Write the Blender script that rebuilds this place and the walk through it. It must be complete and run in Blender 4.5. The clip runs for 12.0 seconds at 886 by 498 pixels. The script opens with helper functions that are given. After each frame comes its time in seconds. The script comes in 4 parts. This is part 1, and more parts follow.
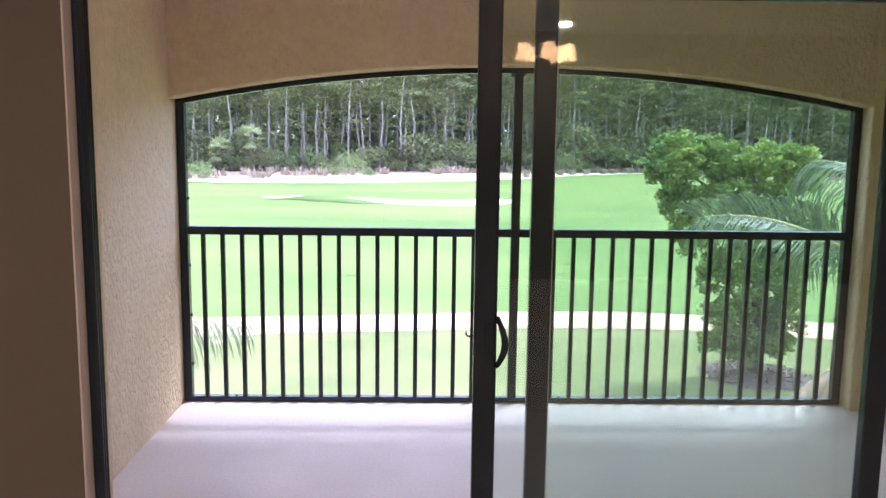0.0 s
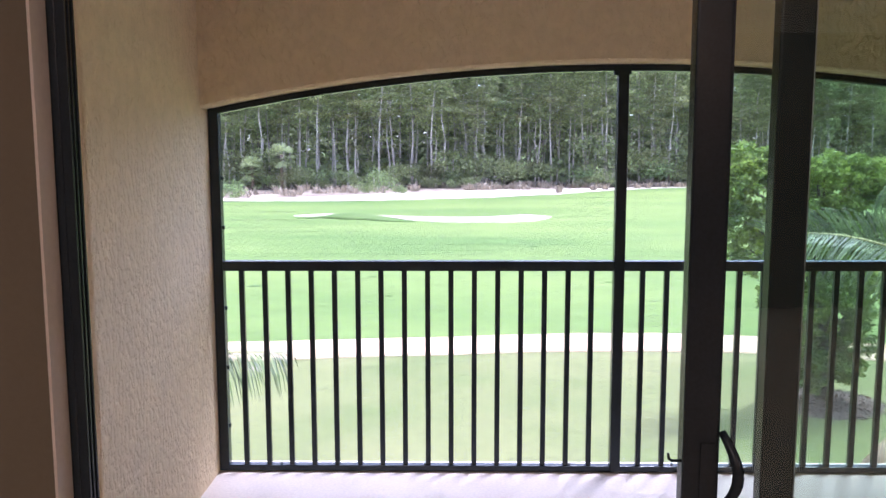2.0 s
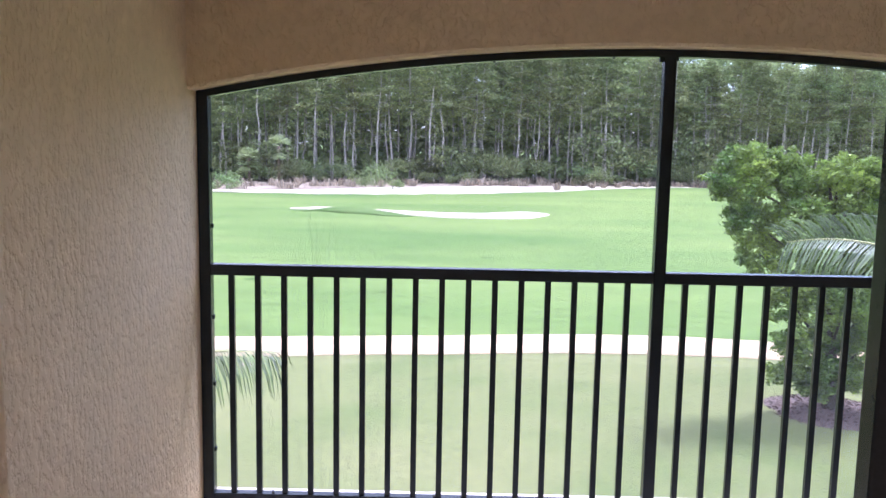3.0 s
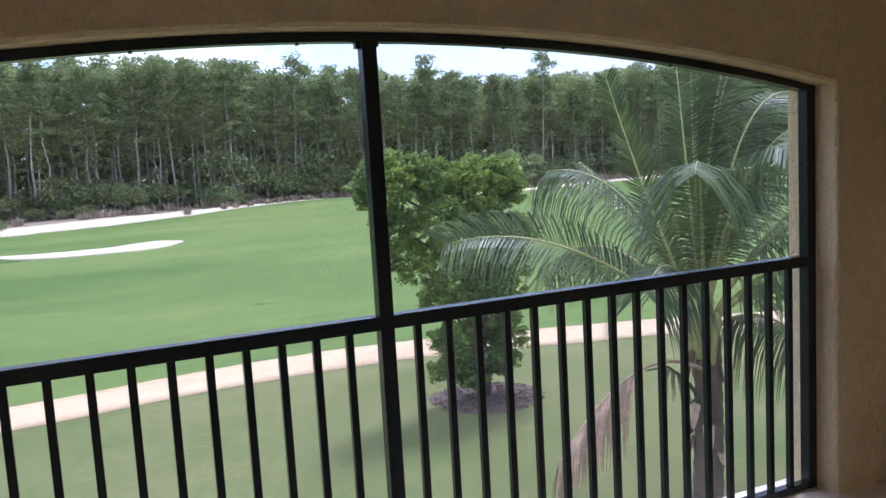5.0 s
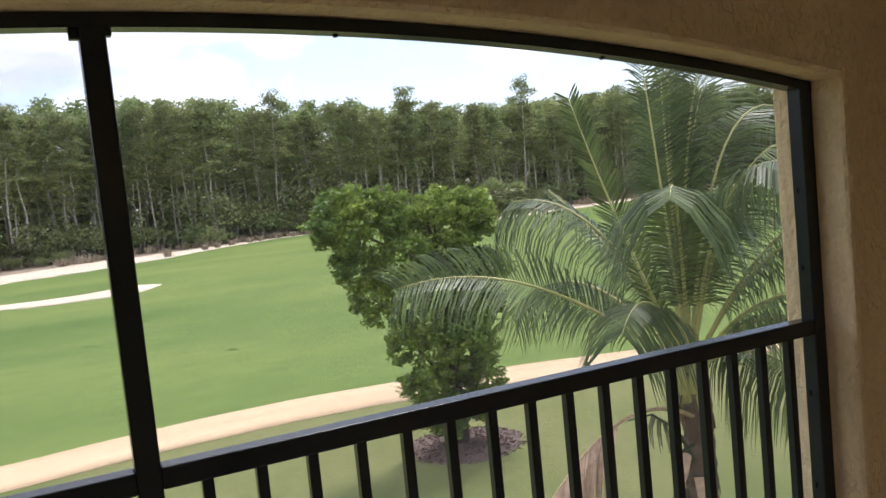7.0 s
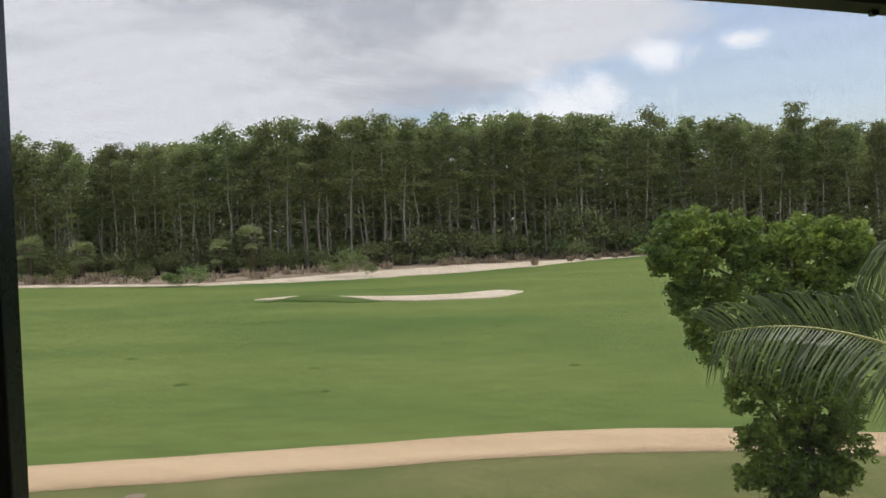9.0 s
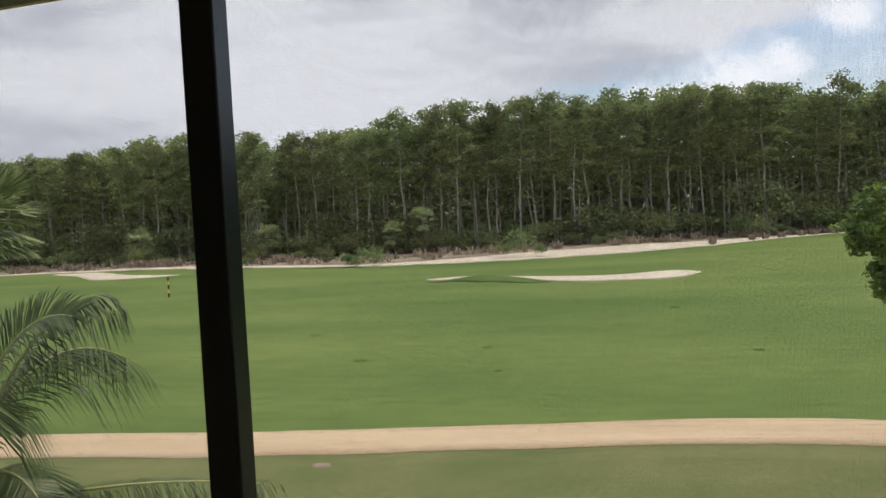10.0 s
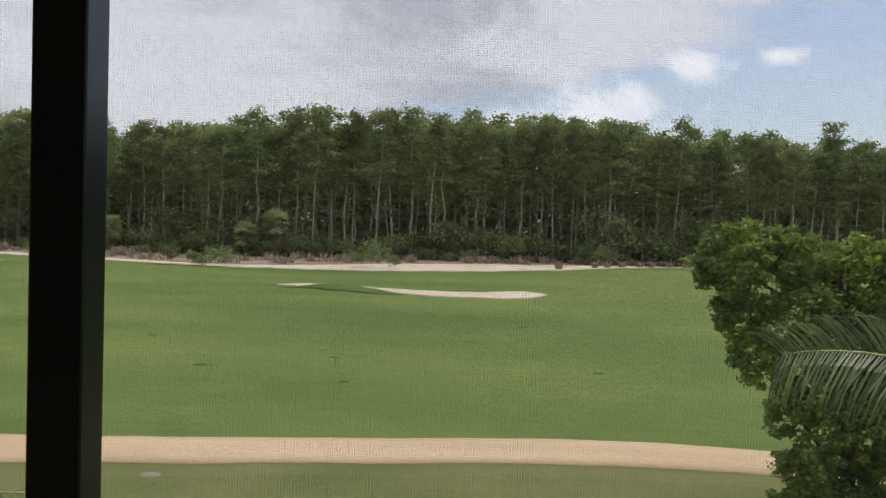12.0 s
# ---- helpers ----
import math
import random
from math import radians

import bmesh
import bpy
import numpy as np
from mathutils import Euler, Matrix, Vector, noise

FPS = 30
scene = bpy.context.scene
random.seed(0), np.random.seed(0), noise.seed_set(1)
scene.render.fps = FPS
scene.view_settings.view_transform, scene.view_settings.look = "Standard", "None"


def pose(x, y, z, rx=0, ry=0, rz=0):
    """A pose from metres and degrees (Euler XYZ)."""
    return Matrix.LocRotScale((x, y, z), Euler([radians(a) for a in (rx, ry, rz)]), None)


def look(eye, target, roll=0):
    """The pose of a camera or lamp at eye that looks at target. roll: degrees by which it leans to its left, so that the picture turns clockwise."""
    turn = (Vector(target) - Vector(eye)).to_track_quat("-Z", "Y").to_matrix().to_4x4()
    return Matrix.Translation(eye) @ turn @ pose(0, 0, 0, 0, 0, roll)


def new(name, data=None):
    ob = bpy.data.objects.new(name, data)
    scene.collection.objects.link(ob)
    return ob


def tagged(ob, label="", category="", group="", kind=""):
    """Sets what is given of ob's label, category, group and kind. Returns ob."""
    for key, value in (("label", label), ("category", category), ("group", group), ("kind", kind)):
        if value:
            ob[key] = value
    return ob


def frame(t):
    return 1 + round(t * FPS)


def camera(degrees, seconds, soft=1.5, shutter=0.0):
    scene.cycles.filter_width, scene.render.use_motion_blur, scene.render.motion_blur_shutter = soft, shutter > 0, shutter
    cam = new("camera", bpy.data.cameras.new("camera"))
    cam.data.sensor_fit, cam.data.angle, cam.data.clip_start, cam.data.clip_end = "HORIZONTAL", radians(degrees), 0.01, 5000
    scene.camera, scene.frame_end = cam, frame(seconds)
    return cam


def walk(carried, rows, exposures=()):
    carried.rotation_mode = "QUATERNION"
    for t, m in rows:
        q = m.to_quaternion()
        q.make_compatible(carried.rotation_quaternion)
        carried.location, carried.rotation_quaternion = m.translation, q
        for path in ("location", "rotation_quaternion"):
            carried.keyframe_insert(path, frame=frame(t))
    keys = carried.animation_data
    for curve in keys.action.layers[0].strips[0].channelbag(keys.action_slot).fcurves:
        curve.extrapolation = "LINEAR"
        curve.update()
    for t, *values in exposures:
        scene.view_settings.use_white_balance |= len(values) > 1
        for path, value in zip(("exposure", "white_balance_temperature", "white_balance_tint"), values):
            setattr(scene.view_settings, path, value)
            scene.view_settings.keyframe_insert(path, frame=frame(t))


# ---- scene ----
cam = camera(57.0, 12.0)
PATH = [
    (0, (-0.527, -4.811, 1.616), (-0.486, -2.831, 1.339), 0.7),
    (0.5, (-0.587, -4.679, 1.604), (-0.571, -2.697, 1.338), 0.2),
    (1, (-0.572, -4.462, 1.61), (-0.689, -2.481, 1.362), 0.1),
    (1.5, (-0.65, -4.194, 1.591), (-0.809, -2.213, 1.359), 0.1),
    (2, (-0.792, -3.95, 1.598), (-0.824, -1.964, 1.36), -0.1),
    (2.5, (-0.845, -3.701, 1.587), (-0.853, -1.717, 1.338), 0.9),
    (2.7, (-0.862, -3.607, 1.59), (-0.899, -1.623, 1.338), 1.0),
    (4.3, (-0.997, -2.904, 1.576), (-0.587, -0.958, 1.368), -0.0),
    (4.5, (-0.959, -2.764, 1.59), (-0.43, -0.846, 1.384), -0.9),
    (5, (-0.944, -2.573, 1.591), (-0.118, -0.766, 1.365), -3.3),
    (5.5, (-0.799, -2.382, 1.577), (0.098, -0.606, 1.367), -3.8),
    (6, (-0.528, -2.159, 1.583), (0.342, -0.363, 1.456), -4.4),
    (6.5, (-0.328, -1.966, 1.576), (0.533, -0.167, 1.424), -6.0),
    (6.7, (-0.258, -1.902, 1.582), (0.614, -0.109, 1.428), -5.8),
    (8.3, (0.535, -1.32, 1.62), (1.021, 0.616, 1.51), -2.4),
    (8.5, (0.59, -1.27, 1.617), (0.961, 0.693, 1.536), -1.9),
    (9, (0.64, -1.16, 1.611), (0.644, 0.84, 1.554), -2.1),
    (9.5, (0.608, -1.085, 1.605), (0.438, 0.906, 1.521), -2.9),
    (10, (0.56, -1.093, 1.612), (0.153, 0.863, 1.525), -3.0),
    (10.5, (0.545, -1.085, 1.615), (-0.023, 0.832, 1.548), -2.4),
    (11, (0.583, -1.018, 1.613), (0.223, 0.949, 1.571), -0.6),
    (11.5, (0.485, -0.884, 1.591), (0.292, 1.106, 1.542), 0.5),
    (12, (0.371, -0.757, 1.569), (0.321, 1.241, 1.505), 1.8),
]
walk(cam, [(t, look(eye, target, roll)) for t, eye, target, roll in PATH],
     [(0, 2.22, 5050, 29), (1.5, 2.0, 5050, 29), (2.7, 1.8, 5050, 29), (4.5, 1.0, 4980, 22), (5.5, 0.72, 5450, 21), (6.7, 0.74, 5950, 18), (8.5, 0.28, 6450, 12),
      (9.3, -0.22, 6450, 11), (10.5, 0.0, 6450, 11), (12, -0.21, 6430, 12)])

# ---- world, sun ----
SUN_EL, SUN_AZ = 64.0, 42.0          # elevation; bearing the light comes from, clockwise from +y
world = bpy.data.worlds.new("world")
scene.world = world
world.use_nodes = True
wn, wl = world.node_tree.nodes, world.node_tree.links
wn.clear()


def wnode(kind, **values):
    n = wn.new(kind)
    for k, v in values.items():
        n.inputs[k].default_value = v
    return n


def wmath(op, a, b):
    n = wn.new("ShaderNodeMath")
    n.operation = op
    for i, v in enumerate((a, b)):
        if isinstance(v, (int, float)):
            n.inputs[i].default_value = v
        else:
            wl.new(v, n.inputs[i])
    return n.outputs[0]


def wramp(source, lo, hi):
    n = wn.new("ShaderNodeMapRange")
    n.interpolation_type = "SMOOTHSTEP"
    n.inputs["From Min"].default_value, n.inputs["From Max"].default_value = lo, hi
    wl.new(source, n.inputs["Value"])
    return n.outputs["Result"]


sky = wn.new("ShaderNodeTexSky")
sky.sky_type, sky.sun_disc = "NISHITA", False
sky.sun_elevation, sky.sun_rotation = radians(SUN_EL), radians(SUN_AZ)
sky.air_density, sky.dust_density, sky.ozone_density = 1.0, 1.6, 1.2
where = wn.new("ShaderNodeTexCoord").outputs["Generated"]
split = wn.new("ShaderNodeSeparateXYZ")
wl.new(where, split.inputs[0])
flat = wn.new("ShaderNodeMapping")
flat.inputs["Scale"].default_value = (1.0, 1.0, 3.2)
wl.new(where, flat.inputs["Vector"])


def wnoise(scale, detail, rough=0.55):
    n = wnode("ShaderNodeTexNoise", Scale=scale, Detail=detail, Roughness=rough)
    wl.new(flat.outputs[0], n.inputs["Vector"])
    return n.outputs["Fac"]


def wround(scale, detail, rough=0.55):
    n = wnode("ShaderNodeTexNoise", Scale=scale, Detail=detail, Roughness=rough)
    wl.new(where, n.inputs["Vector"])
    return n.outputs["Fac"]


def puff(direction, size, flatness=2.2):
    """A soft cumulus round one direction of the sky, broken up by noise."""
    d = Vector(direction).normalized()
    off = wn.new("ShaderNodeVectorMath")
    off.operation = "SUBTRACT"
    wl.new(where, off.inputs[0])
    off.inputs[1].default_value = d
    sc = wn.new("ShaderNodeVectorMath")
    sc.operation = "MULTIPLY"
    wl.new(off.outputs[0], sc.inputs[0])
    sc.inputs[1].default_value = (1 / size, 1 / size, flatness / size)
    ln = wn.new("ShaderNodeVectorMath")
    ln.operation = "LENGTH"
    wl.new(sc.outputs[0], ln.inputs[0])
    rag = wmath("ADD", ln.outputs["Value"], wmath("MULTIPLY", wmath("SUBTRACT", wround(24, 7, 0.62), 0.5), 1.9))
    return wramp(rag, 1.2, 0.1)


slant = wmath("ADD", wmath("SUBTRACT", split.outputs["X"], wmath("MULTIPLY", split.outputs["Z"], 3.1)), 0.42)
cover = wramp(wmath("SUBTRACT", wnoise(2.6, 7, 0.6), wmath("MULTIPLY", slant, 0.85)), 0.38, 0.62)
cover = wmath("MAXIMUM", cover, wmath("ADD", 0.06, wmath("MULTIPLY", wnoise(5.0, 5, 0.6), 0.26)))
cumulus = wmath("MULTIPLY", 0.0, 0.0)
for direction, size in (((0.155, 0.977, 0.136), 0.10), ((0.258, 0.947, 0.190), 0.052), ((0.345, 0.913, 0.196), 0.026), ((0.09, 0.98, 0.120), 0.07),
                        ((0.52, 0.84, 0.155), 0.05)):
    cumulus = wmath("MAXIMUM", cumulus, puff(direction, size))
shade = wn.new("ShaderNodeMix")
shade.data_type = "RGBA"
shade.inputs["A"].default_value, shade.inputs["B"].default_value = (6.1, 6.25, 6.6, 1), (4.1, 4.3, 4.8, 1)
wl.new(wmath("MAXIMUM", wramp(wnoise(3.1, 6, 0.5), 0.48, 0.68), puff((-0.056, 0.967, 0.255), 0.15)), shade.inputs["Factor"])
mixed = wn.new("ShaderNodeMix")
mixed.data_type = "RGBA"
wl.new(cover, mixed.inputs["Factor"])
wl.new(sky.outputs[0], mixed.inputs["A"])
wl.new(shade.outputs["Result"], mixed.inputs["B"])
back = wnode("ShaderNodeBackground", Strength=0.15)
heaps = wn.new("ShaderNodeMix")
heaps.data_type = "RGBA"
wl.new(wmath("MULTIPLY", cumulus, 0.75), heaps.inputs["Factor"])
wl.new(mixed.outputs["Result"], heaps.inputs["A"])
heaps.inputs["B"].default_value = (8.9, 8.9, 9.1, 1)
wl.new(heaps.outputs["Result"], back.inputs["Color"])
wl.new(back.outputs[0], wn.new("ShaderNodeOutputWorld").inputs["Surface"])

sun = new("sun", bpy.data.lights.new("sun", "SUN"))
sun.data.energy, sun.data.angle, sun.data.color = 2.45, radians(14), (1.0, 0.95, 0.86)
az, el = radians(SUN_AZ), radians(SUN_EL)
sun.matrix_world = look((0, 0, 30), (0 - math.sin(az) * math.cos(el), 0 - math.cos(az) * math.cos(el), 30 - math.sin(el)))

# ---- materials ----


def mat(name, c1, c2, rough=0.7, big=1.2, fine=35.0, bump=0.15, depth=0.01, metal=0.0, stretch=(1, 1, 1), leaf=0.0, island=0.0, spec=0.5, dark=0.55, each=0.0):
    """A surface of two colours that vary at two scales, with fine relief. leaf: share of light that passes through; island: change from piece to piece; each: change from object to object."""
    m = bpy.data.materials.new(name)
    m.use_nodes = True
    n, l = m.node_tree.nodes, m.node_tree.links
    b, out = n["Principled BSDF"], n["Material Output"]
    co = n.new("ShaderNodeTexCoord").outputs["Object"]
    mp = n.new("ShaderNodeMapping")
    mp.inputs["Scale"].default_value = stretch
    l.new(co, mp.inputs["Vector"])

    def tex(scale, detail):
        t = n.new("ShaderNodeTexNoise")
        t.inputs["Scale"].default_value, t.inputs["Detail"].default_value = scale, detail
        l.new(mp.outputs[0], t.inputs["Vector"])
        return t.outputs["Fac"]

    large, small = tex(big, 5), tex(fine, 6)
    ramp = n.new("ShaderNodeMapRange")
    ramp.inputs["From Min"].default_value, ramp.inputs["From Max"].default_value = 0.3, 0.7
    l.new(large, ramp.inputs["Value"])
    mix = n.new("ShaderNodeMix")
    mix.data_type = "RGBA"
    mix.inputs["A"].default_value, mix.inputs["B"].default_value = (*c1, 1), (*c2, 1)
    l.new(ramp.outputs[0], mix.inputs["Factor"])
    speck = n.new("ShaderNodeMapRange")
    speck.inputs["From Min"].default_value, speck.inputs["From Max"].default_value = 0.25, 0.75
    speck.inputs["To Min"].default_value, speck.inputs["To Max"].default_value = 1 - dark * 0.5, 1 + dark * 0.5
    l.new(small, speck.inputs["Value"])
    hsv = n.new("ShaderNodeHueSaturation")
    l.new(mix.outputs["Result"], hsv.inputs["Color"])
    value = speck.outputs[0]
    if island:
        rnd = n.new("ShaderNodeNewGeometry").outputs["Random Per Island"]
        mr = n.new("ShaderNodeMapRange")
        mr.inputs["To Min"].default_value, mr.inputs["To Max"].default_value = 1 - island, 1 + island
        l.new(rnd, mr.inputs["Value"])
        mul = n.new("ShaderNodeMath")
        mul.operation = "MULTIPLY"
        l.new(value, mul.inputs[0])
        l.new(mr.outputs[0], mul.inputs[1])
        value = mul.outputs[0]
    if each:
        rnd = n.new("ShaderNodeObjectInfo").outputs["Random"]
        mr = n.new("ShaderNodeMapRange")
        mr.inputs["To Min"].default_value, mr.inputs["To Max"].default_value = 1 - each, 1 + each
        l.new(rnd, mr.inputs["Value"])
        mul = n.new("ShaderNodeMath")
        mul.operation = "MULTIPLY"
        l.new(value, mul.inputs[0])
        l.new(mr.outputs[0], mul.inputs[1])
        value = mul.outputs[0]
        hue = n.new("ShaderNodeMapRange")
        hue.inputs["To Min"].default_value, hue.inputs["To Max"].default_value = 0.5 - 0.10 * each, 0.5 + 0.03 * each
        l.new(rnd, hue.inputs["Value"])
        l.new(hue.outputs[0], hsv.inputs["Hue"])
    l.new(value, hsv.inputs["Value"])
    l.new(hsv.outputs[0], b.inputs["Base Color"])
    b.inputs["Roughness"].default_value, b.inputs["Metallic"].default_value = rough, metal
    b.inputs["Specular IOR Level"].default_value = spec
    if bump:
        bp = n.new("ShaderNodeBump")
        bp.inputs["Strength"].default_value, bp.inputs["Distance"].default_value = bump, depth
        l.new(small, bp.inputs["Height"])
        l.new(bp.outputs[0], b.inputs["Normal"])
    if leaf:
        tr = n.new("ShaderNodeBsdfTranslucent")
        l.new(hsv.outputs[0], tr.inputs["Color"])
        ms = n.new("ShaderNodeMixShader")
        ms.inputs[0].default_value = leaf
        l.new(b.outputs[0], ms.inputs[1])
        l.new(tr.outputs[0], ms.inputs[2])
        l.new(ms.outputs[0], out.inputs["Surface"])
    return m


def stucco_mat(name, c1, c2):
    """Trowelled stucco: flattened upright runs with pits between them."""
    m = mat(name, c1, c2, rough=0.88, big=0.9, fine=14, bump=0, dark=0.12, spec=0.25)
    n, l = m.node_tree.nodes, m.node_tree.links
    b = n["Principled BSDF"]
    co = n.new("ShaderNodeTexCoord").outputs["Object"]
    mp = n.new("ShaderNodeMapping")
    mp.inputs["Scale"].default_value = (1, 1, 0.7)
    l.new(co, mp.inputs["Vector"])
    wob = n.new("ShaderNodeTexNoise")
    wob.inputs["Scale"].default_value, wob.inputs["Detail"].default_value = 42, 3
    l.new(mp.outputs[0], wob.inputs["Vector"])
    flat_top = n.new("ShaderNodeMapRange")
    flat_top.inputs["From Min"].default_value, flat_top.inputs["From Max"].default_value = 0.36, 0.58
    flat_top.interpolation_type = "SMOOTHSTEP"
    l.new(wob.outputs["Fac"], flat_top.inputs["Value"])
    bp = n.new("ShaderNodeBump")
    bp.inputs["Strength"].default_value, bp.inputs["Distance"].default_value = 0.55, 0.009
    l.new(flat_top.outputs[0], bp.inputs["Height"])
    l.new(bp.outputs[0], b.inputs["Normal"])
    return m


def glow(name, colour, strength):
    m = bpy.data.materials.new(name)
    m.use_nodes = True
    b = m.node_tree.nodes["Principled BSDF"]
    b.inputs["Base Color"].default_value = (0.8, 0.7, 0.55, 1)
    b.inputs["Emission Color"].default_value, b.inputs["Emission Strength"].default_value = (*colour, 1), strength
    return m


def glass_mat(name, colour):
    """Tinted float glass: mirror and clear film, by Fresnel."""
    m = bpy.data.materials.new(name)
    m.use_nodes = True
    n, l = m.node_tree.nodes, m.node_tree.links
    clear, shiny, fres, ms = (n.new("ShaderNode" + k) for k in ("BsdfTransparent", "BsdfGlossy", "Fresnel", "MixShader"))
    clear.inputs[0].default_value = (*colour, 1)
    shiny.inputs["Roughness"].default_value = 0.02
    fres.inputs[0].default_value = 1.5
    l.new(fres.outputs[0], ms.inputs[0])
    l.new(clear.outputs[0], ms.inputs[1])
    l.new(shiny.outputs[0], ms.inputs[2])
    l.new(ms.outputs[0], n["Material Output"].inputs["Surface"])
    return m


STUCCO = stucco_mat("stucco", (0.77, 0.605, 0.365), (0.83, 0.665, 0.42))
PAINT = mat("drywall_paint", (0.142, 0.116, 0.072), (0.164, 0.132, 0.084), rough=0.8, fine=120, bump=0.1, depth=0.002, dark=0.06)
CEILING = mat("ceiling_paint", (0.74, 0.72, 0.68), (0.78, 0.76, 0.72), rough=0.9, fine=90, bump=0.2, depth=0.003, dark=0.08)
# out of view; kept pale so that it bounces light into the lanai
LANAI_CEILING = mat("lanai_ceiling_paint", (0.78, 0.74, 0.68), (0.82, 0.78, 0.72), rough=0.9, fine=60, bump=0.3, depth=0.004, dark=0.12)
CONCRETE = mat("coated_concrete", (0.72, 0.615, 0.535), (0.80, 0.705, 0.625), rough=0.75, big=2.2, fine=70, bump=0.25, depth=0.003, dark=0.16)
TILE = mat("floor_tile", (0.50, 0.43, 0.35), (0.58, 0.50, 0.42), rough=0.35, fine=20, bump=0.03, dark=0.1)
BRONZE = mat("bronze_paint", (0.017, 0.024, 0.029), (0.026, 0.034, 0.040), rough=0.27, big=4, fine=180, bump=0.05, depth=0.001, dark=0.2, spec=0.3)
ALUMINIUM = mat("worn_aluminium", (0.35, 0.35, 0.36), (0.45, 0.45, 0.46), rough=0.35, fine=90, bump=0.05, depth=0.001, metal=1.0)
SCREEN = mat("screen_wire", (0.20, 0.21, 0.22), (0.25, 0.26, 0.27), rough=0.6, fine=200, bump=0, dark=0.1, leaf=0.4)
GLASS = glass_mat("tinted_glass", (0.89, 0.945, 0.90))
GRASS = mat("fairway_grass", (0.094, 0.150, 0.038), (0.172, 0.220, 0.062), rough=0.95, big=0.13, fine=1.7, bump=0.5, depth=0.05, stretch=(0.42, 1, 1), dark=0.30, spec=0.1)
SAND = mat("pale_sand", (0.58, 0.49, 0.375), (0.67, 0.585, 0.465), rough=0.95, big=0.3, fine=3.0, bump=0.4, depth=0.05, dark=0.12, spec=0.1)
PATHWAY = mat("sandy_path", (0.52, 0.38, 0.235), (0.60, 0.45, 0.29), rough=0.95, big=0.5, fine=9, bump=0.3, depth=0.01, dark=0.14, stretch=(0.3, 1.6, 1), spec=0.15)
SCRUB = mat("dry_scrub_ground", (0.24, 0.19, 0.14), (0.36, 0.29, 0.22), rough=0.95, big=0.15, fine=1.5, bump=0.6, depth=0.1, spec=0.1)
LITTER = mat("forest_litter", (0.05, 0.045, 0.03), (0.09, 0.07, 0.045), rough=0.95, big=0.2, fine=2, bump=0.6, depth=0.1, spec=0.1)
MULCH = mat("bark_mulch", (0.115, 0.082, 0.070), (0.165, 0.122, 0.105), rough=0.95, big=2, fine=28, bump=0.9, depth=0.04, island=0.4, spec=0.1)
PINE_BARK = mat("pale_bark", (0.27, 0.24, 0.205), (0.47, 0.43, 0.375), rough=0.95, big=0.4, fine=7, bump=0.6, depth=0.03, island=0.45, spec=0.1)
PINE_LEAF = mat("pine_foliage", (0.175, 0.226, 0.100), (0.318, 0.340, 0.140), rough=0.8, big=0.09, fine=0.7, bump=0, leaf=0.4, island=0.4, spec=0.15, dark=0.4, each=0.28)
SHRUB_LEAF = mat("shrub_foliage", (0.125, 0.172, 0.068), (0.215, 0.255, 0.105), rough=0.8, big=0.25, fine=1.5, bump=0, leaf=0.25, island=0.4, spec=0.2, each=0.45)
FAN_LEAF = mat("fan_palm_leaves", (0.23, 0.285, 0.12), (0.34, 0.385, 0.18), rough=0.6, big=0.6, fine=3, bump=0, leaf=0.25, island=0.3, spec=0.3)
DRY_GRASS = mat("dry_grass", (0.27, 0.22, 0.16), (0.38, 0.32, 0.24), rough=0.9, big=0.2, fine=1.5, bump=0, leaf=0.2, island=0.35, spec=0.1)
OAK_BARK = mat("dark_bark", (0.07, 0.055, 0.045), (0.11, 0.09, 0.07), rough=0.95, big=3, fine=30, bump=0.8, depth=0.02, spec=0.1)
# wide tone range: new growth, plus lit lobes and dark hollows put into colour
TREE_LEAF = mat("young_leaves", (0.082, 0.156, 0.034), (0.350, 0.440, 0.090), rough=0.42, big=1.1, fine=3, bump=0, leaf=0.36, island=0.4, spec=0.35, dark=0.4)
PALM_LEAF = mat("palm_leaflets", (0.046, 0.082, 0.024), (0.150, 0.200, 0.060), rough=0.42, big=1.4, fine=6, bump=0, leaf=0.26, island=0.55, spec=0.34, dark=0.3)
PALM_RIB = mat("palm_rib", (0.42, 0.42, 0.15), (0.52, 0.50, 0.22), rough=0.5, fine=20, bump=0.1, dark=0.3)
PALM_DEAD = mat("dead_palm_leaf", (0.48, 0.34, 0.24), (0.62, 0.47, 0.35), rough=0.85, big=2, fine=14, bump=0, leaf=0.15, island=0.35, spec=0.2)
PALM_FIBRE = mat("palm_fibre", (0.060, 0.038, 0.026), (0.13, 0.085, 0.055), rough=0.95, big=6, fine=60, bump=0.8, depth=0.01, stretch=(1, 1, 0.3), island=0.3, spec=0.1)
PALM_STALK = mat("palm_stalk", (0.035, 0.042, 0.020), (0.07, 0.075, 0.035), rough=0.6, big=4, fine=40, bump=0.3, depth=0.004, spec=0.3)
PALM_TRUNK = mat("palm_trunk", (0.10, 0.070, 0.052), (0.20, 0.15, 0.11), rough=0.95, big=3, fine=24, bump=0.8, depth=0.02, stretch=(1, 1, 3), spec=0.1)
STAKE_Y = mat("yellow_paint", (0.7, 0.55, 0.08), (0.75, 0.6, 0.1), rough=0.5, fine=30, dark=0.1)
BRASS = mat("aged_bronze_metal", (0.10, 0.06, 0.035), (0.16, 0.10, 0.05), rough=0.4, fine=60, metal=0.8)
LAWN = mat("dull_lawn", (0.125, 0.150, 0.050), (0.190, 0.190, 0.078), rough=0.95, big=0.4, fine=6, bump=0.5, depth=0.02, dark=0.25, spec=0.1)
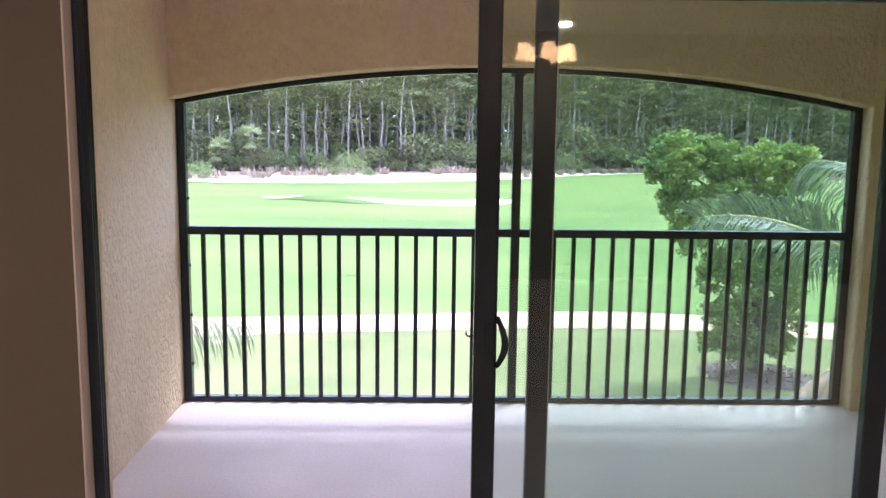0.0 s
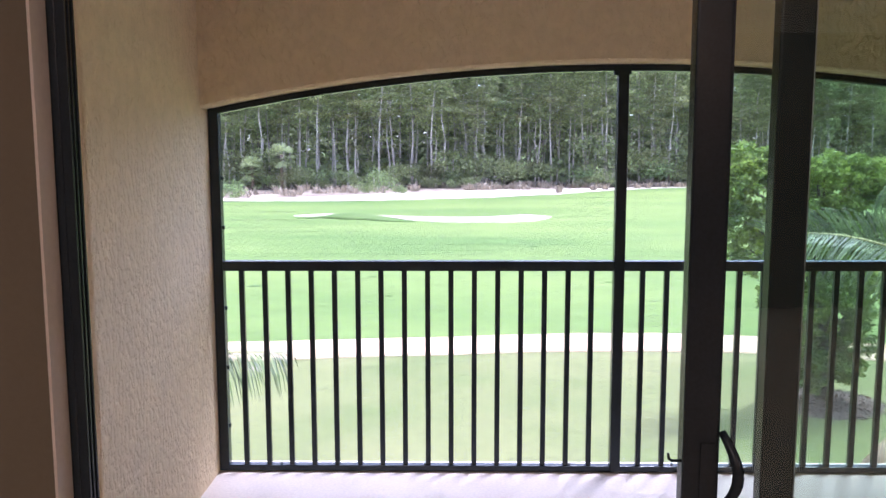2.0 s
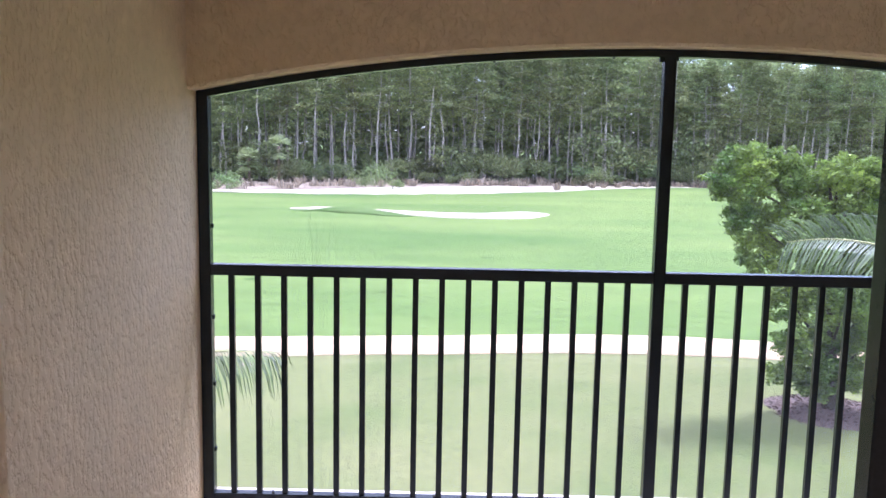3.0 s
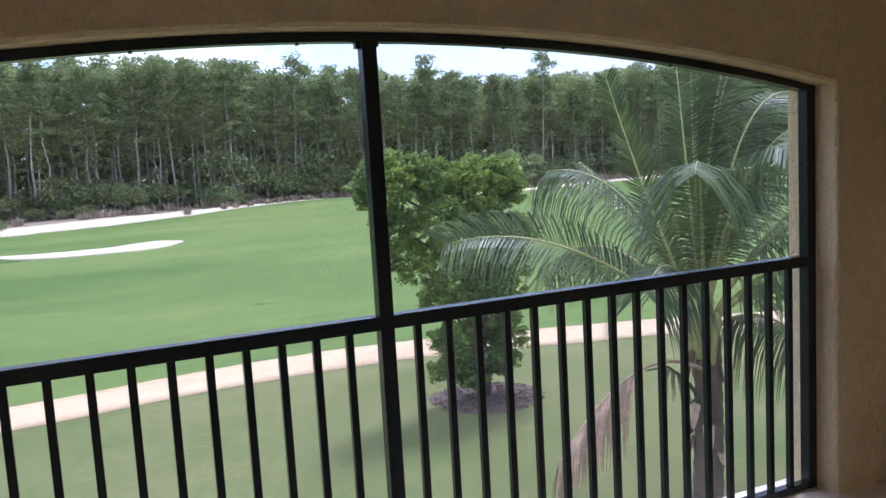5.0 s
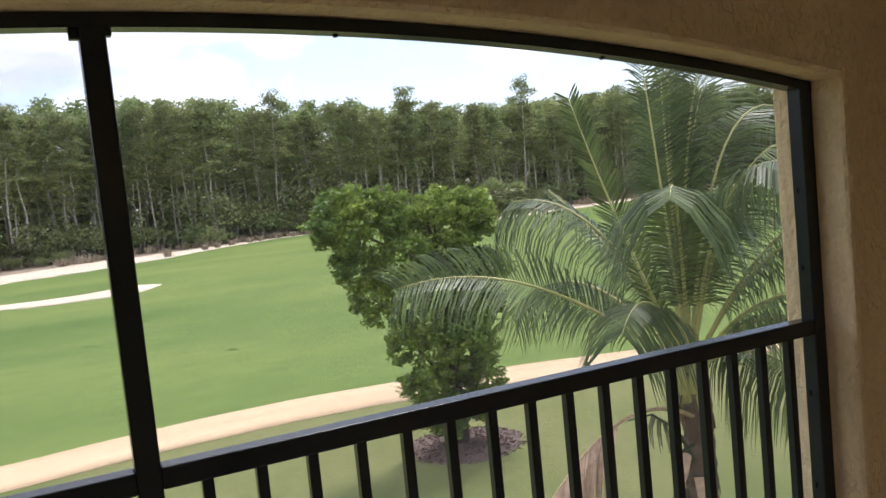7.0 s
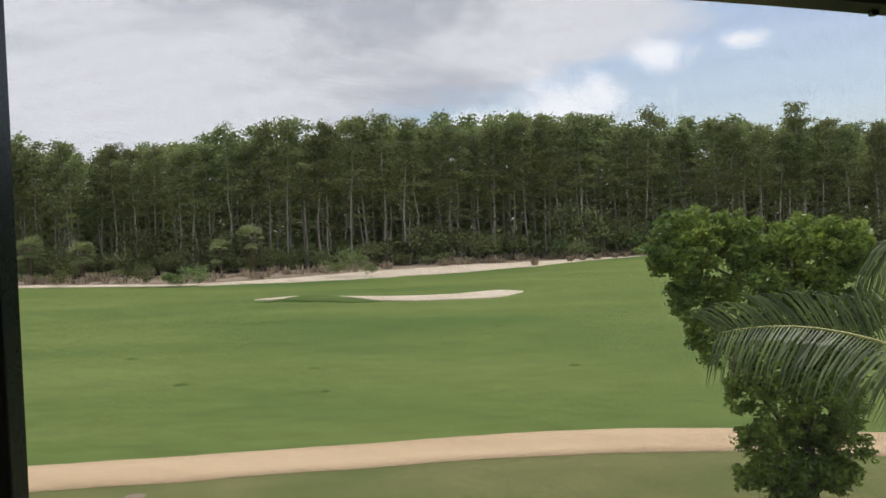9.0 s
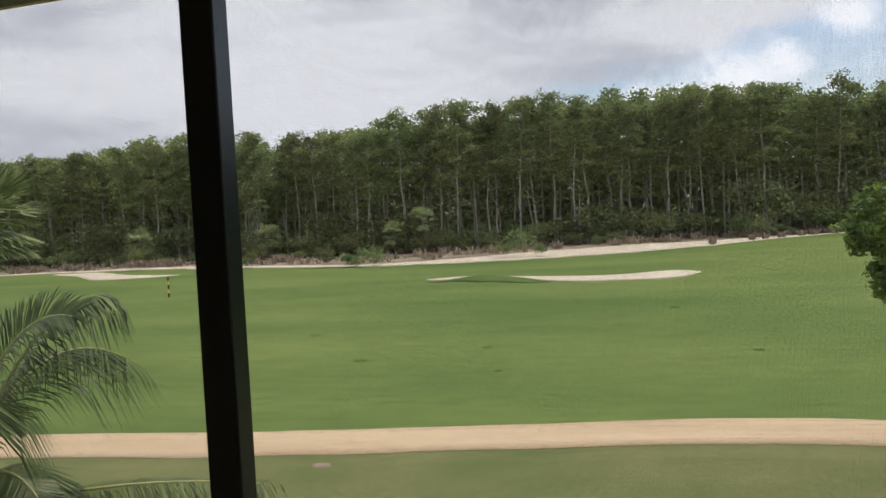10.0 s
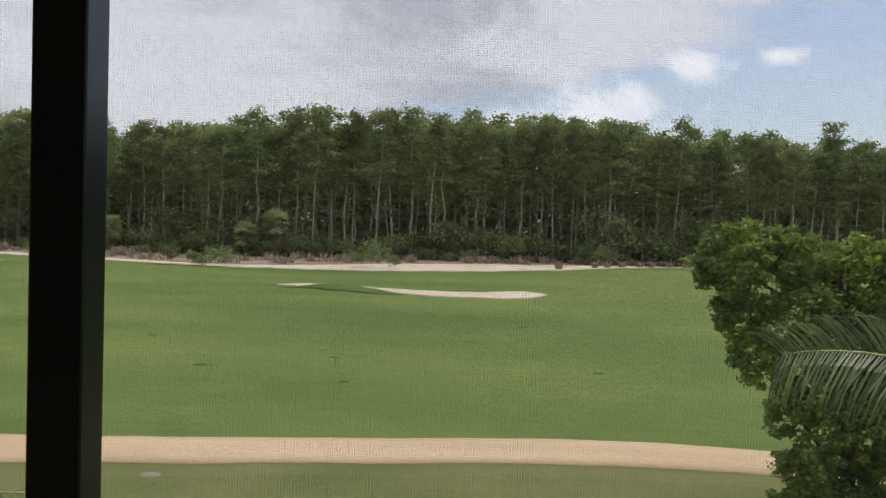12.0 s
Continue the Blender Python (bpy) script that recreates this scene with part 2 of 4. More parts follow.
ROUGH = mat("rough_grass", (0.076, 0.126, 0.031), (0.120, 0.168, 0.050), rough=0.95, big=0.5, fine=5, bump=0.7, depth=0.05, dark=0.35, spec=0.1)
# the room's wall paint made pale to carry daylight on the return
DAYLIT_REVEAL = mat("daylit_reveal_paint", (0.66, 0.56, 0.44), (0.72, 0.62, 0.50), rough=0.85, fine=90, bump=0.15, depth=0.002, dark=0.08)
SHADE = glow("lit_lamp_shade", (1.0, 0.52, 0.18), 3.6)
SPOT = glow("recessed_light", (1.0, 0.80, 0.55), 20.0)

# ---- building helpers ----


def mesh_of(name, verts, faces, material, smooth=False):
    me = bpy.data.meshes.new(name)
    me.from_pydata([tuple(v) for v in verts], [], [tuple(f) for f in faces])
    me.materials.append(material)
    if smooth:
        me.polygons.foreach_set("use_smooth", [True] * len(me.polygons))
    me.update()
    return me


def solid(name, verts, faces, material, parent=None, label="", smooth=False):
    ob = new(name, mesh_of(name, verts, faces, material, smooth))
    ob.parent = parent
    return tagged(ob, label)


def part(name, bm, material, parent, label=""):
    me = bpy.data.meshes.new(name)
    bm.to_mesh(me)
    bm.free()
    me.materials.append(material)
    ob = new(name, me)
    ob.parent = parent
    return tagged(ob, label)


def box(bm, x0, x1, y0, y1, z0, z1, bevel=0.0):
    made = bmesh.ops.create_cube(bm, size=1.0, matrix=Matrix.Translation(((x0 + x1) / 2, (y0 + y1) / 2, (z0 + z1) / 2))
                                 @ Matrix.Diagonal((x1 - x0, y1 - y0, z1 - z0, 1)))
    if bevel:
        edges = list({e for v in made["verts"] for e in v.link_edges})
        bmesh.ops.bevel(bm, geom=edges, offset=bevel, segments=2, affect="EDGES", profile=0.5)
    return bm


def slab(name, x0, x1, y0, y1, z0, z1, material, label, category, parent=None, bevel=0.0):
    ob = part(name, box(bmesh.new(), x0, x1, y0, y1, z0, z1, bevel), material, parent)
    return tagged(ob, label, category, "", "structure") if parent is None else ob


def base(name, x, y, z, label, category, group=""):
    ob = new(name)
    ob.matrix_basis = pose(x, y, z)
    return tagged(ob, label, category, group)


def tube(points, radii, sides=8):
    """Vertices and faces of a tapered tube through the points."""
    pts = [Vector(p) for p in points]
    verts, faces = [], []
    for i, p in enumerate(pts):
        d = (pts[min(i + 1, len(pts) - 1)] - pts[max(i - 1, 0)]).normalized()
        u = d.cross(Vector((0.31, 0.95, 0.07))).normalized()
        v = d.cross(u)
        for k in range(sides):
            a = 2 * math.pi * k / sides
            verts.append(p + (u * math.cos(a) + v * math.sin(a)) * radii[i])
    for i in range(len(pts) - 1):
        for k in range(sides):
            q = (k + 1) % sides
            faces.append((i * sides + k, i * sides + q, (i + 1) * sides + q, (i + 1) * sides + k))
    faces.append(tuple(range(sides))[::-1])
    faces.append(tuple((len(pts) - 1) * sides + k for k in range(sides)))
    return verts, faces


def join(chunks):
    verts, faces = [], []
    for v, f in chunks:
        o = len(verts)
        verts.extend(v)
        faces.extend(tuple(i + o for i in q) for q in f)
    return verts, faces


def leaves(centres, length, width, rng, flat=0.0, spread=0.35):
    """One leaf-shaped quad round each centre, turned at random; flat turns them towards level."""
    n = len(centres)
    a = rng.normal(size=(n, 3))
    a[:, 2] *= 1 - flat
    a /= np.linalg.norm(a, axis=1)[:, None] + 1e-9
    b = np.cross(a, rng.normal(size=(n, 3)) * (1, 1, 1 - 0.6 * flat) + (0, 0, 0.6 * flat))
    b /= np.linalg.norm(b, axis=1)[:, None] + 1e-9
    s = 1 + spread * rng.uniform(-1, 1, (n, 1))
    v = np.stack((centres - a * length / 2 * s, centres + b * width / 2 * s - a * length * 0.08, centres + a * length / 2 * s,
                  centres - b * width / 2 * s + a * length * 0.08), 1).reshape(-1, 3)
    return v, np.arange(4 * n).reshape(n, 4)


# ---- the land ----
G = -3.5


def bell(x, y, cx, cy, rx, ry):
    return math.exp(-((x - cx) / rx) ** 2 - ((y - cy) / ry) ** 2)


def land(x, y):
    """Height of the ground."""
    far = min(1, max(0, (y - 24) / 30))
    h = G + far * 0.22 * math.sin(x * 0.045 + 1) * math.cos(y * 0.06)
    h += 0.5 * bell(x, y, -8.9, 58.0, 3.0, 2.2) + 0.15 * bell(x, y, 12, 72, 16, 7)
    h += 0.55 * bell(x, y, 34, 92, 16, 10) + 0.5 * bell(x, y, -52, 92, 22, 10)
    return h + 0.06 * noise.noise((x * 0.13, y * 0.13, 0))


def axis(lo, hi, mid0, mid1, fine, coarse):
    out, v = [], lo
    while v < hi:
        out.append(v)
        v += fine if mid0 <= v <= mid1 else coarse
    return out + [hi]


gx = [-3000, -900, -400] + axis(-220, 260, -90, 110, 2.0, 6.0) + [500, 900, 3000]
gy = [-3000, -600, -150, -40] + axis(-12, 220, 8, 112, 2.0, 6.0) + [400, 900, 3500]
gv = [(x, y, land(x, y) if abs(x) < 300 and y < 230 else G) for y in gy for x in gx]
W = len(gx)
gf = [(j * W + i, j * W + i + 1, (j + 1) * W + i + 1, (j + 1) * W + i) for j in range(len(gy) - 1) for i in range(W - 1)]
tagged(solid("ground", gv, gf, GRASS, smooth=True), "mown green fairway grass running out to the woods", "ground", "", "structure")


def curve_at(knots, x):
    """A smooth line through (x, y) knots."""
    for i in range(len(knots) - 1):
        if x <= knots[i + 1][0] or i == len(knots) - 2:
            (x0, y0), (x1, y1) = knots[i], knots[i + 1]
            u = min(1, max(0, (x - x0) / (x1 - x0)))
            before, after = knots[max(i - 1, 0)], knots[min(i + 2, len(knots) - 1)]
            m0 = (y1 - before[1]) / (x1 - before[0]) * (x1 - x0)
            m1 = (after[1] - y0) / (after[0] - x0) * (x1 - x0)
            return y0 * (2 * u ** 3 - 3 * u * u + 1) + m0 * (u ** 3 - 2 * u * u + u) + y1 * (3 * u * u - 2 * u ** 3) + m1 * (u ** 3 - u * u)


def draped(name, near, far, step, across, lift, material, label, category, ragged=0.0):
    """A sheet on the land between two lines, with thin sides let into the ground."""
    x, xs = near[0][0], []
    while x < near[-1][0]:
        xs.append(x)
        x += step
    xs.append(near[-1][0])
    verts, faces, n = [], [], across + 3
    for x in xs:
        y0 = curve_at(near, x) + ragged * noise.noise((x * 0.5, 3, 0))
        y1 = max(y0 + 0.02, curve_at(far, x) + ragged * noise.noise((x * 0.5, 9, 0)))
        verts.append((x, y0, land(x, y0) - 0.1))
        for k in range(across + 1):
            y = y0 + (y1 - y0) * k / across
            verts.append((x, y, land(x, y) + lift))
        verts.append((x, y1, land(x, y1) - 0.1))
    for i in range(len(xs) - 1):
        for k in range(n - 1):
            faces.append((i * n + k, (i + 1) * n + k, (i + 1) * n + k + 1, i * n + k + 1))
    return tagged(solid(name, verts, faces, material, smooth=True), label, category, "", "structure")


PATH_MID = [(-60, 13.0), (-28, 15.2), (-14, 16.1), (-7.2, 16.5), (-2, 17.15), (2.8, 17.7), (7, 17.4), (10.4, 16.4), (14.5, 15.2), (24, 11.5), (40, 3)]
draped("cart_path", [(x, y - 1.18) for x, y in PATH_MID], [(x, y + 0.78) for x, y in PATH_MID], 0.5, 4, 0.035, PATHWAY,
       "pale tan sandy cart path curving through the grass", "path", 0.10)
draped("lawn", [(-60, 0.14), (0, 0.14), (40, 0.14)], [(x, y - 1.16) for x, y in PATH_MID[:-2]] + [(24, 10.2), (40, 1.4)], 0.8, 16, 0.015, LAWN,
       "dull olive lawn between the building and the path", "lawn", 0.05)
draped("sand_bunker", [(-13.8, 61.0), (-11, 60.3), (-8, 60.2), (-3.4, 57.2), (1.3, 56.6), (5.0, 57.6), (6.8, 60.9)],
       [(-13.8, 61.6), (-11, 63.4), (-8, 62.4), (-3.4, 60.6), (1.3, 61.2), (5.0, 63.2), (6.8, 61.6)], 0.4, 6, 0.05, SAND,
       "long pale sand bunker set in the fairway", "bunker", 0.25)
# uncut grass; the mound's shaded near side is put into the darker colour
draped("grass_mound", [(-13.0, 58.2), (-11, 56.9), (-8.5, 56.1), (-6, 56.0), (-3.8, 56.5)], [(-13.0, 58.5), (-11, 59.7), (-8.5, 59.9), (-6, 58.4), (-3.8, 56.8)], 0.3, 6, 0.05, ROUGH,
       "mound of uncut grass before the bunker, shading put into its colour", "grass", 0.2)
draped("sand_bunker", [(-65, 84.6), (-58, 80), (-52, 74), (-47, 74.6), (-44, 76.5)], [(-65, 86), (-58, 84.5), (-52, 80), (-47, 78.2), (-44, 77)], 0.6, 5, 0.05, SAND,
       "pale sand bunker far out beside the green", "bunker", 0.3)
draped("sandy_waste", [(-120, 92), (-90, 90), (-66, 88), (-36, 83), (-22, 79.8), (-5, 82.2), (9, 88.5), (20, 97), (30, 103)],
       [(-120, 94), (-90, 92.5), (-66, 90.5), (-36, 85.5), (-22, 83.4), (-5, 95), (9, 99), (20, 101), (30, 104)], 0.8, 6, 0.05, SAND,
       "strip of bare pale sand along the edge of the woods", "sand", 0.9)
draped("sandy_waste", [(46, 88), (52, 88.5), (70, 97), (100, 104), (170, 110)], [(46, 89), (52, 92), (70, 101.5), (100, 108), (170, 115)], 0.8, 5, 0.05, SAND,
       "patch of bare pale sand before the far trees", "sand", 0.9)
draped("scrub_ground", [(-160, 97), (-66, 90), (-36, 85), (-22, 83), (-5, 94.5), (9, 98.5), (30, 103.6), (46, 104), (70, 102), (100, 108), (220, 116)],
       [(-160, 112), (-66, 106), (-36, 105), (-22, 105), (-5, 106), (9, 107), (30, 108), (46, 109), (70, 110), (100, 114), (220, 124)], 1.5, 6, 0.03, SCRUB,
       "dry brown scrubby ground in front of the woods", "ground", 0.8)
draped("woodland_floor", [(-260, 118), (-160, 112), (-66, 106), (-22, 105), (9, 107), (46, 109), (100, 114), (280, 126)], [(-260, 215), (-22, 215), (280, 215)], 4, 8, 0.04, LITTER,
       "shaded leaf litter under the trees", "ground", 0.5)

# ---- the building ----
XL, XR = -1.98, 2.02                  # sides of the arched opening
SPRING, CROWN = 1.80, 2.005           # height of the arch at its ends and middle
TOP, ROOM_TOP = 2.52, 2.75
half, rise = (XR - XL) / 2, CROWN - SPRING
RADIUS = (half * half + rise * rise) / (2 * rise)
MID = (XL + XR) / 2


def arch(x, off=0.0):
    r = RADIUS + off
    return CROWN - RADIUS + math.sqrt(max(0.0, r * r - (x - MID) ** 2))


def wall_with_arch():
    """The outer wall over the arched opening, with its pier."""
    y0, y1, n = -0.135, 0.13, 48
    xs = [XL + (XR - XL) * i / n for i in range(n + 1)]
    verts, faces = [], []
    for x in xs:
        z = arch(x)
        verts += [(x, y0 + 0.012, z), (x, y0, z + 0.012), (x, y0, TOP + 0.4), (x, y1, TOP + 0.4), (x, y1, z)]
    for i in range(n):
        for k in range(5):
            q = (k + 1) % 5
            faces.append((i * 5 + k, i * 5 + q, (i + 1) * 5 + q, (i + 1) * 5 + k))
    faces += [tuple(range(5))[::-1], tuple(n * 5 + k for k in range(5))]
    return verts, faces


v, f = wall_with_arch()
tagged(solid("wall_north", v, f, STUCCO), "beige stucco wall over the arched lanai opening", "wall", "", "structure")
slab("pier", XR, 2.9, -0.135, 0.13, -0.25, TOP + 0.4, STUCCO, "beige stucco pier beside the arched opening", "wall", bevel=0.014)
slab("wall_west", XL - 0.22, XL, -2.552, 0.13, -0.25, TOP + 0.4, STUCCO, "rough beige stucco side wall of the lanai", "wall")
slab("wall_east", 2.42, 2.64, -2.50, -0.138, -0.25, TOP + 0.4, STUCCO, "beige stucco side wall of the lanai in shade", "wall")
slab("floor", XL - 0.2, 2.42, -2.46, 0.12, -0.25, 0.0, CONCRETE, "pale coated concrete lanai floor", "floor")
slab("ceiling", XL, 2.42, -2.50, -0.137, TOP, TOP + 0.12, LANAI_CEILING, "unseen lanai ceiling, coloured pale to bounce light", "ceiling")
slab("roof", -4.6, 4.6, -9.9, 0.75, TOP + 0.42, TOP + 0.6, LANAI_CEILING, "flat slab over the lanai and the room", "roof")
slab("facade", -4.4, 4.4, -9.6, 0.11, G - 0.4, -0.252, STUCCO, "beige stucco storey under the lanai", "wall")

DL, DR, DTOP = -1.437, 0.985, 2.10     # door opening
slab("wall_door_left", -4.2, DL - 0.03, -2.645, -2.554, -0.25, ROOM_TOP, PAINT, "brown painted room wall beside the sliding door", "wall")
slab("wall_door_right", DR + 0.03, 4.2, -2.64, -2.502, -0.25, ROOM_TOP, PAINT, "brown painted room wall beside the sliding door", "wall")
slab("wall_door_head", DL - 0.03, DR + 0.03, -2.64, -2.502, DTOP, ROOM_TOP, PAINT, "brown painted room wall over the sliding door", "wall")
slab("door_return_left", XL, DL, -2.552, -2.527, 0.0, TOP, STUCCO, "beige stucco return beside the sliding door", "wall")
slab("door_return_right", DR, 2.42, -2.50, -2.475, 0.0, TOP, STUCCO, "beige stucco return beside the sliding door", "wall")
slab("door_return_head", DL, DR, -2.50, -2.475, DTOP, TOP, STUCCO, "beige stucco over the sliding door", "wall")
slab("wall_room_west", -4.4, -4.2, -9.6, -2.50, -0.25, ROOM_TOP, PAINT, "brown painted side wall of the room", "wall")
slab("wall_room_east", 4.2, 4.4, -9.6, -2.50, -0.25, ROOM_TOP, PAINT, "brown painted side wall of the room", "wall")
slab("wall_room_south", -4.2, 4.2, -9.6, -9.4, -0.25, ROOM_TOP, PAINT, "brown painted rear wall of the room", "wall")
slab("floor_room", -4.2, 4.2, -9.4, -2.46, -0.25, -0.005, TILE, "beige tiled room floor", "floor")
slab("ceiling_room", -4.2, 4.2, -9.4, -2.64, ROOM_TOP, ROOM_TOP + 0.15, CEILING, "white painted room ceiling", "ceiling")

# thin slabs over the wall ends; their pale colour holds the daylight
slab("door_reveal_left", DL - 0.03, DL - 0.025, -2.644, -2.592, 0.0, DTOP, DAYLIT_REVEAL, "return of the door opening, daylight put into its pale colour", "trim")
slab("door_reveal_right", DR + 0.025, DR + 0.03, -2.638, -2.592, 0.0, DTOP, DAYLIT_REVEAL, "return of the door opening, daylight put into its pale colour", "trim")

# door frame with its tracks
frame_ = base("door_frame", DL, -2.56, 0, "dark bronze aluminium frame of the sliding door", "door frame")
tagged(frame_, kind="structure")


def framed(name, x0, x1, y0, y1, z0, z1, material=BRONZE, parent=None, bevel=0.002):
    """A bar as a part, given in the place's own measures."""
    o = parent.matrix_basis.translation
    return part(name, box(bmesh.new(), x0 - o.x, x1 - o.x, y0 - o.y, y1 - o.y, z0 - o.z, z1 - o.z, bevel), material, parent)


for x0, x1, s in ((DL - 0.03, DL - 0.012, 1), (DR + 0.012, DR + 0.03, -1)):
    framed("jamb", x0, x1, -2.590, -2.554, 0.0, DTOP, parent=frame_)
    edge = x1 if s > 0 else x0
    for y in (-2.589, -2.575, -2.560):
        a, b = sorted((edge, edge + s * 0.016))
        framed("fin", a, b, y, y + 0.006, 0.0, DTOP, parent=frame_, bevel=0.001)
    a, b = sorted((edge, edge + s * 0.005))
    framed("weather_strip", a, b, -2.568, -2.564, 0.02, DTOP - 0.02, ALUMINIUM, frame_, 0.001)
framed("head", DL - 0.012, DR + 0.012, -2.60, -2.42, DTOP - 0.03, DTOP, parent=frame_)
framed("sill", DL - 0.03, DR + 0.03, -2.60, -2.42, 0.0, 0.014, parent=frame_)
for y in (-2.532, -2.467):
    framed("track", DL, DR, y - 0.003, y + 0.003, 0.014, 0.026, ALUMINIUM, frame_, 0.0)


def door_panel(x0, x1, y, label, handle):
    """A glazed aluminium sliding door leaf."""
    d = base("sliding_door", (x0 + x1) / 2, y, 0.026, label, "sliding door", "leaves of the sliding door")
    st = 0.062
    y0, y1, z0, z1 = y - 0.019, y + 0.019, 0.028, DTOP - 0.032
    framed("stile", x0, x0 + st, y0, y1, z0, z1, parent=d, bevel=0.004)
    framed("stile", x1 - st, x1, y0, y1, z0, z1, parent=d, bevel=0.004)
    framed("top_rail", x0 + st, x1 - st, y0 + 0.001, y1 - 0.001, z1 - 0.068, z1, parent=d, bevel=0.003)
    framed("bottom_rail", x0 + st, x1 - st, y0 + 0.001, y1 - 0.001, z0, z0 + 0.09, parent=d, bevel=0.003)
    g = framed("pane", x0 + st - 0.008, x1 - st + 0.008, y - 0.003, y + 0.003, z0 + 0.08, z1 - 0.06, GLASS, d, 0.0)
    g.visible_shadow = False
    framed("gasket", x0 + st, x0 + st + 0.004, y0 + 0.008, y1 - 0.008, z0 + 0.09, z1 - 0.068, ALUMINIUM if not handle else BRONZE, d, 0.0)
    if handle:
        o = d.matrix_basis.translation
        zc = 1.035
        pts = [(x0 + 0.066 - o.x + 0.020 * math.sin(math.pi * k / 12), y0 - o.y - 0.004 - 0.034 * math.sin(math.pi * k / 12), zc - 0.072 + 0.144 * k / 12 - o.z) for k in range(13)]
        hv, hf = tube(pts, [0.007 + 0.003 * math.sin(math.pi * k / 12) for k in range(13)], 8)
        h = solid("handle", hv, hf, BRONZE, d, "curved dark pull handle", True)
        framed("latch_plate", x0 + 0.030, x0 + 0.056, y0 - 0.004, y0, zc - 0.05, zc + 0.05, parent=d, bevel=0.001)
        hook = [(x0 - o.x, 0.0, zc - o.z + 0.01), (x0 - o.x - 0.014, 0.0, zc - o.z + 0.01), (x0 - o.x - 0.020, 0.0, zc - o.z + 0.014), (x0 - o.x - 0.021, 0.0, zc - o.z + 0.024)]
        hv, hf = tube(hook, [0.003, 0.003, 0.003, 0.002], 6)
        solid("latch_hook", hv, hf, BRONZE, d, "", True)
    return d


door_panel(-0.390, 0.815, -2.532, "open sliding door leaf with dark frame and green-tinted glass", True)
door_panel(-0.226, 0.985, -2.467, "fixed sliding door leaf with dark frame and green-tinted glass", False)

# ---- railing and screen frame ----
B = 0.0255
RAIL_TOP = 1.067
rail = base("railing", MID, 0, 0, "black painted aluminium balcony railing in the arched opening", "railing")
for x0, x1 in ((XL + 0.05, -B), (B, XR - 0.05)):
    framed("top_rail", x0, x1, -0.026, 0.026, RAIL_TOP - 0.048, RAIL_TOP, parent=rail, bevel=0.004)
    framed("bottom_rail", x0, x1, -0.022, 0.022, 0.004, 0.034, parent=rail, bevel=0.003)
    for k in range(16):
        x = -0.131 - 0.1143 * k if x0 < -1 else 0.117 + 0.1174 * k
        framed("baluster", x - 0.0125, x + 0.0125, -0.0125, 0.0125, 0.034, RAIL_TOP - 0.048, parent=rail, bevel=0.002)
    for k in (0.12, 0.5, 0.88):
        x = x0 + (x1 - x0) * k + 0.03
        framed("bolt", x - 0.006, x + 0.006, -0.006, 0.006, 0.034, 0.046, ALUMINIUM, rail, 0.002)

cage = base("screen_frame", MID, 0, 0, "black painted aluminium screen frame filling the arch", "screen frame")
framed("post", XL + 0.001, XL + 0.05, -B, B, 0.004, arch(XL + 0.03) - 0.002, parent=cage, bevel=0.004)
framed("post", XR - 0.05, XR - 0.001, -B, B, 0.004, arch(XR - 0.03) - 0.002, parent=cage, bevel=0.004)
framed("mullion", -B, B, -B, B, 0.004, arch(0) - 0.03, parent=cage, bevel=0.004)
av, af, N = [], [], 40
for i in range(N + 1):
    x = XL + 0.002 + (XR - XL - 0.004) * i / N
    z = arch(x) - 0.002
    av += [(x - MID, -0.026, z), (x - MID, 0.026, z), (x - MID, 0.026, z - 0.030), (x - MID, -0.026, z - 0.030)]
for i in range(N):
    for k in range(4):
        q = (k + 1) % 4
        af.append((i * 4 + k, i * 4 + q, (i + 1) * 4 + q, (i + 1) * 4 + k))
af += [(3, 2, 1, 0), tuple(N * 4 + k for k in range(4))]
solid("arch_bar", av, af, BRONZE, cage)
for k in (2, 5, 7, 10, 13):
    x = XL + (XR - XL) * k / 16
    if abs(x) > 0.06:
        z = arch(x) - 0.032
        framed("clip", x - 0.005, x + 0.005, 0.008, 0.02, z - 0.005, z, parent=cage, bevel=0.001)
for z in (0.22, 0.52, 0.82, 1.22, 1.46):
    framed("clip", XL + 0.05, XL + 0.056, 0.004, 0.018, z, z + 0.018, parent=cage, bevel=0.001)
    framed("clip", XR - 0.056, XR - 0.05, 0.004, 0.018, z, z + 0.018, parent=cage, bevel=0.001)
framed("corner_bracket", -B - 0.018, -B, -0.012, 0.012, arch(0) - 0.052, arch(0) - 0.032, parent=cage, bevel=0.002)
framed("corner_bracket", B, B + 0.012, -0.012, 0.012, arch(0) - 0.046, arch(0) - 0.032, parent=cage, bevel=0.002)


